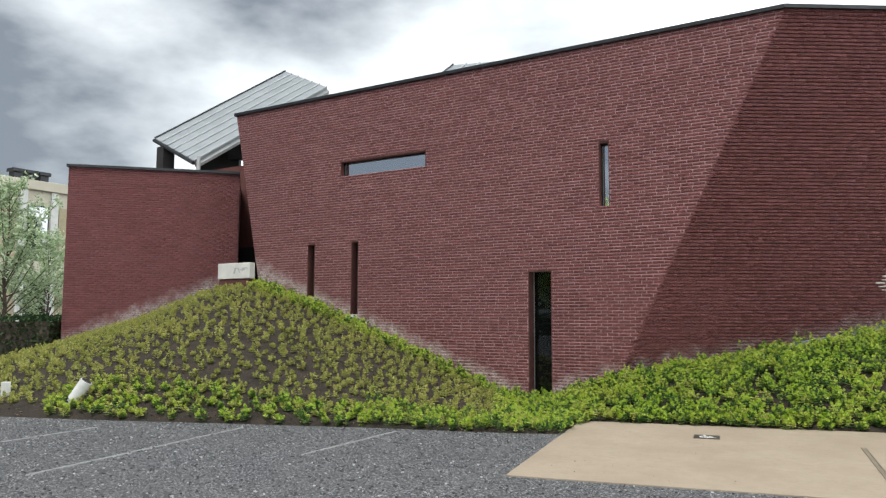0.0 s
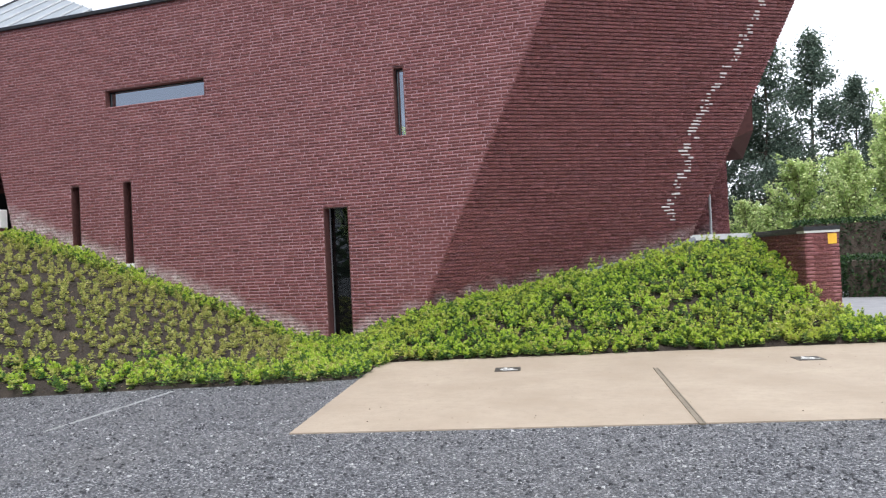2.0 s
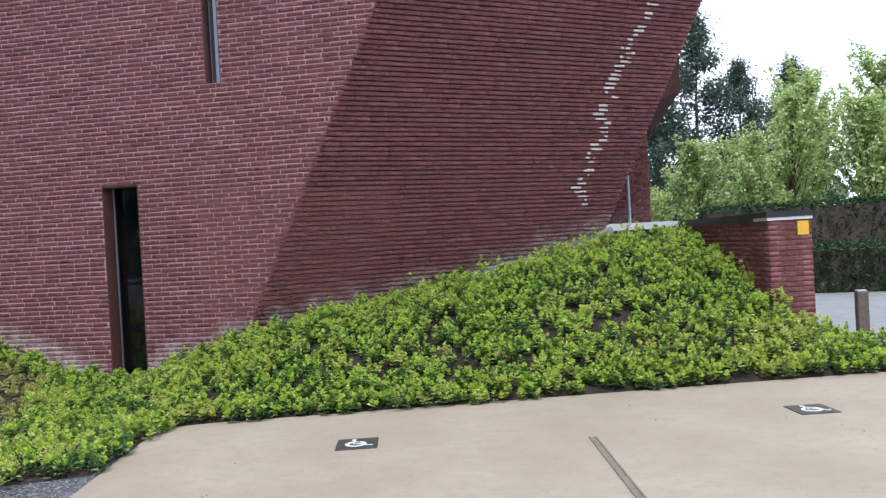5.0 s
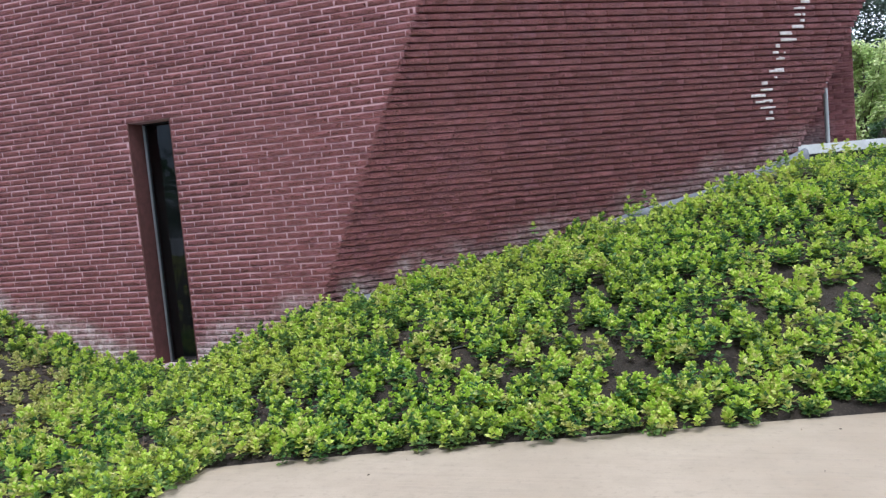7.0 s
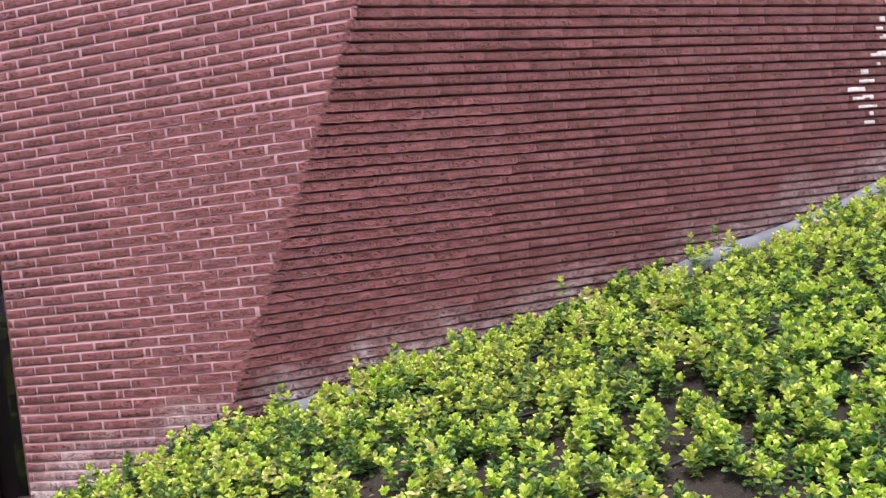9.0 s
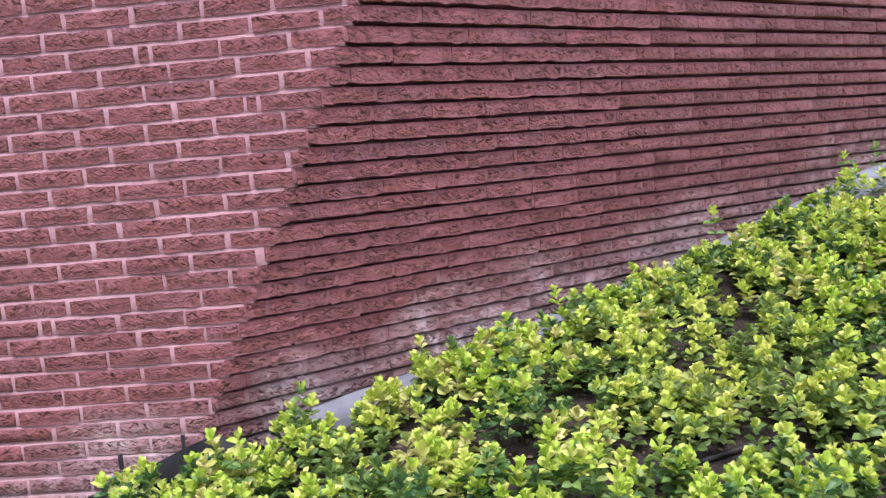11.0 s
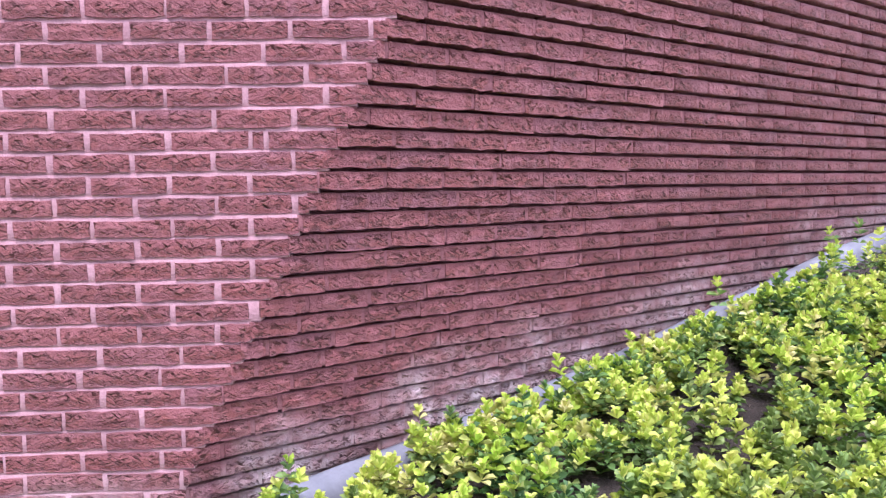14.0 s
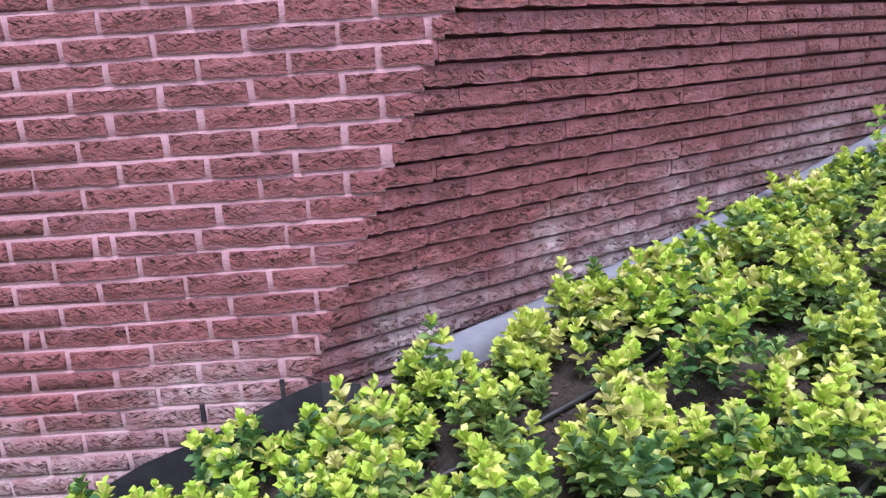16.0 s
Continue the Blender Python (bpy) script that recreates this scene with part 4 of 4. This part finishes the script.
def parking_plate(x, y, turn):
    """A square ground plate with the wheelchair sign."""
    p = thing("parking_plate", (x, y, 0.013))
    p.rotation_euler = (0, 0, radians(turn))
    tagged(p, "dark square ground plate with a white wheelchair sign", "ground sign", "parking plates")
    part("plate", box_bm((-0.165, -0.165, 0), (0.165, 0.165, 0.006), None, 0.002), M_PLATE, p)
    ring_bm = bmesh.new()
    n = 28
    arc = [math.radians(-245 + 300 * i / n) for i in range(n + 1)]
    loops = [[ring_bm.verts.new((-0.01 + r * math.cos(a), -0.02 + 0.9 * r * math.sin(a), z)) for a in arc] for r, z in ((0.086, 0.0055), (0.085, 0.009), (0.058, 0.009), (0.057, 0.0055))]
    for lo, hi in zip(loops, loops[1:]):
        for i in range(n):
            ring_bm.faces.new((lo[i], lo[i + 1], hi[i + 1], hi[i]))
    bmesh.ops.recalc_face_normals(ring_bm, faces=ring_bm.faces)
    part("wheel_ring", ring_bm, M_SYMBOL, p, "white painted ring")
    part("head_dot", cyl_bm((-0.03, 0.11, 0.0065), (-0.03, 0.11, 0.009), 0.02), M_SYMBOL, p)
    sign = bmesh.new()
    for x0, y0, x1, y1, w in ((-0.03, 0.08, -0.022, -0.012, 0.024), (-0.022, -0.012, 0.055, -0.016, 0.02), (0.055, -0.016, 0.085, -0.075, 0.02), (0.085, -0.075, 0.12, -0.07, 0.018), (-0.025, 0.045, 0.04, 0.042, 0.014)):
        d = Vector((x1 - x0, y1 - y0, 0))
        m = Matrix.Translation(((x0 + x1) / 2, (y0 + y1) / 2, 0.0078)) @ Matrix.Rotation(math.atan2(d.y, d.x), 4, "Z")
        bm_box(sign, (-d.length / 2 - 0.006, -w / 2, -0.001), (d.length / 2 + 0.006, w / 2, 0.001), m)
    part("seat_sign", sign, M_SYMBOL, p, "white painted sign")


parking_plate(-2.345, -3.19, 13)
parking_plate(1.31, -2.22, 13)
slot = thing("drain_slot", (-0.5, -3.05, 0.0))
tagged(slot, "narrow rusted steel drain slot across the slab", "drain")
sd = Vector((0.54, -2.92, 0)).normalized()
sm = Matrix.Rotation(math.atan2(sd.y, sd.x), 4, "Z")
part("rim", box_bm((0, -0.03, 0.004), (3.2, -0.018, 0.02), sm), M_RUST, slot)
part("rim", box_bm((0, 0.018, 0.004), (3.2, 0.03, 0.02), sm), M_RUST, slot)
part("channel", box_bm((0.0, -0.018, 0.002), (3.2, 0.018, 0.015), sm), M_RUST, slot)
# ---- gravel stones and edging strips ----
n_st = 22000
sx, sy = np.random.uniform(-13, 5, n_st), np.random.uniform(-12.5, -4.2, n_st)
front = np.interp(sx, (-14.5, -11, -8.8, -6.8, -4.15, -3.4, 2, 6), (-8.05, -6.7, -5.8, -5.0, -4.1, -7.0, -5.7, -4.7))
keep = sy < front - 0.03
sx, sy = sx[keep], sy[keep]
size = np.random.uniform(0.005, 0.012, len(sx))
cube = np.array([(-1, -1, -0.5), (1, -1, -0.5), (1, 1, -0.5), (-1, 1, -0.5), (-0.7, -0.7, 0.6), (0.7, -0.7, 0.6), (0.7, 0.7, 0.6), (-0.7, 0.7, 0.6)])
spin = np.random.uniform(0, 6.283, len(sx))
cr, sr = np.cos(spin)[:, None], np.sin(spin)[:, None]
local = cube[None] * (1 + np.random.uniform(-0.35, 0.35, (len(sx), 8, 3)))
px_, py_ = local[:, :, 0] * cr - local[:, :, 1] * sr, local[:, :, 0] * sr + local[:, :, 1] * cr
stones = np.stack([sx[:, None] + px_ * size[:, None], sy[:, None] + py_ * size[:, None], 0.008 + local[:, :, 2] * size[:, None] * 0.8], 2).reshape(-1, 3)
sq = np.array([(4, 5, 6, 7), (0, 1, 5, 4), (1, 2, 6, 5), (2, 3, 7, 6), (3, 0, 4, 7)])
tagged(arrays("gravel_stones", stones, (np.arange(len(sx))[:, None, None] * 8 + sq[None]).reshape(-1, 4), [M_STONE]), "loose crushed grey stones", "gravel", kind="stuff")
for (x0, y0), (x1, y1) in (((-9.55, -9.6), (-9.95, -7.1)), ((-7.35, -9.6), (-8.2, -5.95)), ((-5.9, -7.2), (-6.15, -5.0))):
    d = Vector((x1 - x0, y1 - y0, 0))
    m = Matrix.Translation((x0, y0, 0)) @ Matrix.Rotation(math.atan2(d.y, d.x), 4, "Z")
    tagged(part("edging_strip", box_bm((0, -0.012, -0.02), (d.length, 0.012, 0.012), m), M_STEEL_STRIP), "thin pale bay marking strip in the gravel", "marking strip", "bay strips")

# ---- lamps at the bed edge ----
lamp = thing("garden_spotlight", (-11.62, -6.42, 0.12))
tagged(lamp, "white cylindrical garden spotlight tilted towards the wall", "spotlight")
ax_l = Vector((0.42, 0.30, 0.80)).normalized()
part("housing", cyl_bm(Vector((0, 0, 0.13)), Vector((0, 0, 0.13)) + ax_l * 0.36, 0.1, seg=24), M_LAMP, lamp)
part("rear_cap", cyl_bm(Vector((0, 0, 0.13)) - ax_l * 0.05, Vector((0, 0, 0.13)) + ax_l * 0.01, 0.08, 0.092, 20), M_PIPE, lamp, "grey rear cap")
part("glass", cyl_bm(Vector((0, 0, 0.13)) + ax_l * 0.352, Vector((0, 0, 0.13)) + ax_l * 0.364, 0.085, seg=20), M_FRAME, lamp)
part("stake", cyl_bm((0, 0, -0.1), (0, 0, 0.14), 0.02), M_PIPE, lamp)
part("bracket", box_bm((-0.03, -0.12, 0.06), (0.03, 0.12, 0.09), None, 0.006), M_PIPE, lamp)
box = thing("garden_marker", (-13.25, -6.65, 0.12))
tagged(box, "small white garden post lamp in the planting", "post lamp")
part("housing", box_bm((-0.075, -0.05, 0.1), (0.075, 0.05, 0.36), None, 0.012), M_LAMP, box)
part("stake", cyl_bm((0, 0, -0.08), (0, 0, 0.12), 0.018), M_PIPE, box)
boll = thing("bollard", (3.12, 2.08, 0))
tagged(boll, "brown timber bollard beside the path", "bollard")
part("post", box_bm((-0.07, -0.07, 0), (0.07, 0.07, 0.62), None, 0.012), M_BOLLARD, boll)
part("top_cap", box_bm((-0.06, -0.06, 0.62), (0.06, 0.06, 0.64), None, 0.006), M_PIPE, boll)

# ---- hedges, trees and the far building ----


def foliage(name, centres, size, material, parent=None, droop=0.0):
    n = len(centres)
    ax_ = np.random.normal(size=(n, 3))
    ax_[:, 2] = ax_[:, 2] * 0.6 - droop
    ax_ /= np.linalg.norm(ax_, axis=1)[:, None]
    ln = size * np.random.uniform(0.6, 1.3, n)
    v, f = leaf_cloud(np.asarray(centres), ax_, ln, ln * np.random.uniform(0.45, 0.75, n))
    return arrays(name, v, f, [material], parent)


def hedge(p, q, width, height, count, label):
    p, q = Vector(p), Vector(q)
    d = (q - p).normalized()
    side = Vector((-d.y, d.x, 0))
    h = thing("hedge", p)
    tagged(h, label, "hedge", "clipped hedges")
    length = (q - p).length
    m = Matrix.Rotation(math.atan2(d.y, d.x), 4, "Z")
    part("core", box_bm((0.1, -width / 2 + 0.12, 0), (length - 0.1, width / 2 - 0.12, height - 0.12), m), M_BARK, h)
    pts = []
    for _ in range(count):
        t, a = rng.uniform(0, length), rng.random()
        if a < 0.45:
            o = (t, -width / 2 + rng.uniform(-0.03, 0.1), rng.uniform(0, height))
        elif a < 0.8:
            o = (t, rng.uniform(-width / 2, width / 2), height + rng.uniform(-0.1, 0.03))
        elif a < 0.9:
            o = (rng.choice((0, length)) + rng.uniform(-0.05, 0.05), rng.uniform(-width / 2, width / 2), rng.uniform(0, height))
        else:
            o = (t, width / 2 + rng.uniform(-0.1, 0.03), rng.uniform(0, height))
        pts.append(m @ Vector(o))
    foliage("leaves", np.array(pts), 0.09, M_HEDGE, h)


hedge((-27.5, -6.6, 0), (-19.4, -1.9, 0), 1.2, 1.62, 9000, "dense dark green clipped hedge beside the annex")
hedge((3.5, 10.0, 0), (13, 8.6, 0), 1.2, 1.06, 8000, "low dark green clipped hedge along the path")
hedge((2.7, 13.2, 0), (15, 12.4, 0), 1.3, 2.12, 9000, "tall dark green clipped hedge under the trees")


def tree(name, at, height, spread, material, seed, label, conifer=False, leaf=0.12, count=6500, start=0.12):
    """A tapered trunk with limbs and a crown of many small leaves in uneven clumps."""
    r = random.Random(seed)
    t = thing(name, at)
    tagged(t, label, "tree")
    bends = [Vector((0, 0, 0))]
    for i in range(1, 7):
        bends.append(Vector((r.uniform(-0.03, 0.03) * height * 0.5, r.uniform(-0.03, 0.03) * height * 0.5, height * 0.97 * i / 6)))
    trunk = bmesh.new()
    base_r = height * 0.011 + 0.02
    for i in range(6):
        piece = cyl_bm(bends[i], bends[i + 1] + Vector((0, 0, 0.02)), base_r * (1 - i / 6.5), base_r * (1 - (i + 1) / 6.5), 8)
        me = bpy.data.meshes.new("tmp")
        piece.to_mesh(me)
        piece.free()
        trunk.from_mesh(me)
        bpy.data.meshes.remove(me)
    part("trunk", trunk, M_BARK, t)
    limbs = 90 if conifer else 52
    pts, bm = [], bmesh.new()
    for i in range(limbs):
        f = start + (0.98 - start) * (i + r.random()) / limbs
        foot = Vector((0, 0, height * f))
        ang = r.uniform(0, 6.283)
        if conifer:
            reach = spread * (1.06 - f) * r.uniform(0.55, 1.15)
            rise = -0.12 + 0.35 * f
        else:
            reach = spread * (0.35 + 1.0 * math.sin(math.pi * min(1, 0.16 + 0.84 * f))) * r.uniform(0.35, 0.8) * (1.05 - 0.5 * f) * (1 if start < 0.15 else 1.3)
            rise = r.uniform(1.2, 2.6) if start < 0.15 else r.uniform(0.5, 1.3)
        tip = foot + Vector((math.cos(ang) * reach, math.sin(ang) * reach, rise * reach))
        piece = cyl_bm(foot, tip, 0.012 + 0.02 * (1 - f), 0.006, 5, False)
        me = bpy.data.meshes.new("tmp")
        piece.to_mesh(me)
        piece.free()
        bm.from_mesh(me)
        bpy.data.meshes.remove(me)
        n = int(count / limbs * (0.5 + reach / spread))
        for _ in range(n):
            g = r.uniform(0.25, 1.06)
            c = foot.lerp(tip, g)
            w = (0.08 + 0.16 * g) * spread * (0.22 if conifer else 0.2)
            pts.append(c + Vector((r.gauss(0, w), r.gauss(0, w), r.gauss(0, w * (1.1 if conifer else 0.9)) - (0.1 if conifer else 0))))
    tagged(part("branchwork", bm, M_BARK, t), kind="stuff")
    foliage("crown", np.array([tuple(p) for p in pts]), leaf, material, t, 0.5 if conifer else -0.15)
    return t


pale_a = tree("pale_tree", (3.2, 16.5, 0), 5.2, 1.5, M_TREE_PALE, 11, "young pale green tree with feathery open crown", leaf=0.15, count=6000)
pale_b = tree("pale_tree", (6.4, 18.0, 0), 6.6, 1.9, M_TREE_PALE, 12, "young pale green tree with feathery open crown", leaf=0.16, count=7000)
for o, x, y, k, turn in ((pale_a, 4.6, 15.2, 0.86, 80), (pale_a, 7.9, 16.0, 1.05, 150), (pale_b, 9.6, 18.8, 1.12, 60), (pale_b, 5.0, 20.5, 0.84, 200), (pale_a, 2.2, 18.4, 0.66, 300), (pale_b, 12.4, 17.5, 1.2, 10), (pale_a, 10.6, 15.4, 1.1, 220), (pale_b, 8.0, 22.0, 1.15, 120), (pale_a, 1.4, 15.6, 0.6, 20), (pale_b, 15.0, 19.0, 1.2, 270)):
    c = copy_thing(o, pose(x, y, 0, 0, 0, turn))
    c.scale = (k * 0.82, k * 0.82, k * (0.9 if turn % 100 else 0.8))
pale_a.scale = (0.8, 0.8, 0.78)
pale_b.scale = (0.85, 0.85, 0.85)
dark_a = tree("conifer", (3.4, 33, 0), 13.0, 5.6, M_TREE_HAZED, 21, "tall dark conifer with drooping gappy branches", True, 0.15, 27000, 0.06)
for x, y, k, turn in ((5.9, 34.5, 1.02, 100), (8.0, 34.0, 0.8, 190), (1.2, 35.5, 0.95, 280), (11.5, 38, 0.85, 40)):
    c = copy_thing(dark_a, pose(x, y, 0, 0, 0, turn))
    c.scale = (k, k, k)
silver = tree("silver_tree", (-26.6, 0.4, 0), 6.1, 2.1, M_TREE_SILVER, 31, "light airy tree with pale silvery leaves", False, 0.13, 4200, 0.2)
for x, y, k, turn in ((-28.5, -3.4, 0.85, 120), (-29.5, 3.6, 0.8, 240)):
    c = copy_thing(silver, pose(x, y, 0, 0, 0, turn))
    c.scale = (k, k, k)
for i in range(11):
    c = copy_thing(pale_b if i % 3 else dark_a, pose(-32 + 6.3 * i, -40 - 3 * (i % 2), 0, 0, 0, 50 * i))
    k = 1.5 if i % 3 else 1.0
    c.scale = (k, k, k)
pts = []
for _ in range(9000):
    a = rng.uniform(0, 6.283)
    d = rng.uniform(75, 88)
    pts.append((d * math.cos(a), d * math.sin(a), rng.uniform(0, 1) ** 1.4 * (6 + 2.5 * noise.noise((a * 5, 0, 0)))))
tagged(foliage("far_woods", np.array(pts), 1.9, M_HEDGE), "distant dark belt of woods", "woods", kind="stuff")


def far_building():
    b = thing("house", (-40, -14, 0))
    tagged(b, "long cream rendered two storey building with flat roof", "building")
    part("wall", box_bm((-12, 0, 0), (0, 40, 8.4), None, 0.02), M_CREAM, b)
    part("roof", box_bm((-12.2, -0.2, 8.404), (0.25, 40.2, 8.9), None, 0.02), M_CREAM, b, "cream parapet band")
    part("floor_band", box_bm((0.004, 0, 3.9), (0.16, 40, 4.5)), M_CREAM, b)
    y = 0.4
    while y < 38:
        for z0, z1 in ((0.9, 3.7), (4.7, 7.6)):
            part("panel", box_bm((0.004, y, z0), (0.05, y + 1.15, z1)), M_CREAM_DARK, b, "buff brick panel")
            w = part("window", box_bm((0.004, y + 1.65, z0), (0.04, y + 2.85, z1)), M_FRAME, b)
            part("pane", box_bm((0.044, y + 1.72, z0 + 0.08), (0.05, y + 2.78, z1 - 0.08)), M_GLASS_COATED, w)
        part("pilaster", box_bm((0.004, y + 1.2, 0), (0.14, y + 1.6, 8.38)), M_WHITE, b)
        part("pilaster", box_bm((0.004, y + 2.9, 0), (0.14, y + 3.3, 8.38)), M_WHITE, b)
        y += 3.4
    for i in range(3):
        cy = 22.0 + 0.72 * i
        cowl = part("vent", box_bm((-1.1, cy, 8.9), (-0.6, cy + 0.46, 9.35)), M_METAL_DARK, b)
        part("hood", box_bm((-1.2, cy - 0.1, 9.352), (-0.5, cy + 0.56, 9.55), None, 0.03), M_METAL_DARK, cowl)


far_building()

# ---- single bricks of the two walls, nearest stretch ----
brick_meshes = [brick_mesh(i) for i in range(12)]
for owner, group in ((wall_front, front_near), (wall_lean, lean_near)):
    for o, a, n, l, d, h in group:
        ob = bpy.data.objects.new("brick", rng.choice(brick_meshes))
        scene.collection.objects.link(ob)
        ob.parent = owner
        av, nv = Vector(a), Vector(n)
        turn = math.atan2(av.y, av.x) + rng.uniform(-0.006, 0.006)
        ob.matrix_basis = Matrix.Translation(o) @ Matrix.Rotation(turn, 4, "Z") @ Matrix.Rotation(rng.uniform(-0.006, 0.006), 4, "Y") @ Matrix.Diagonal((l, d, h, 1))
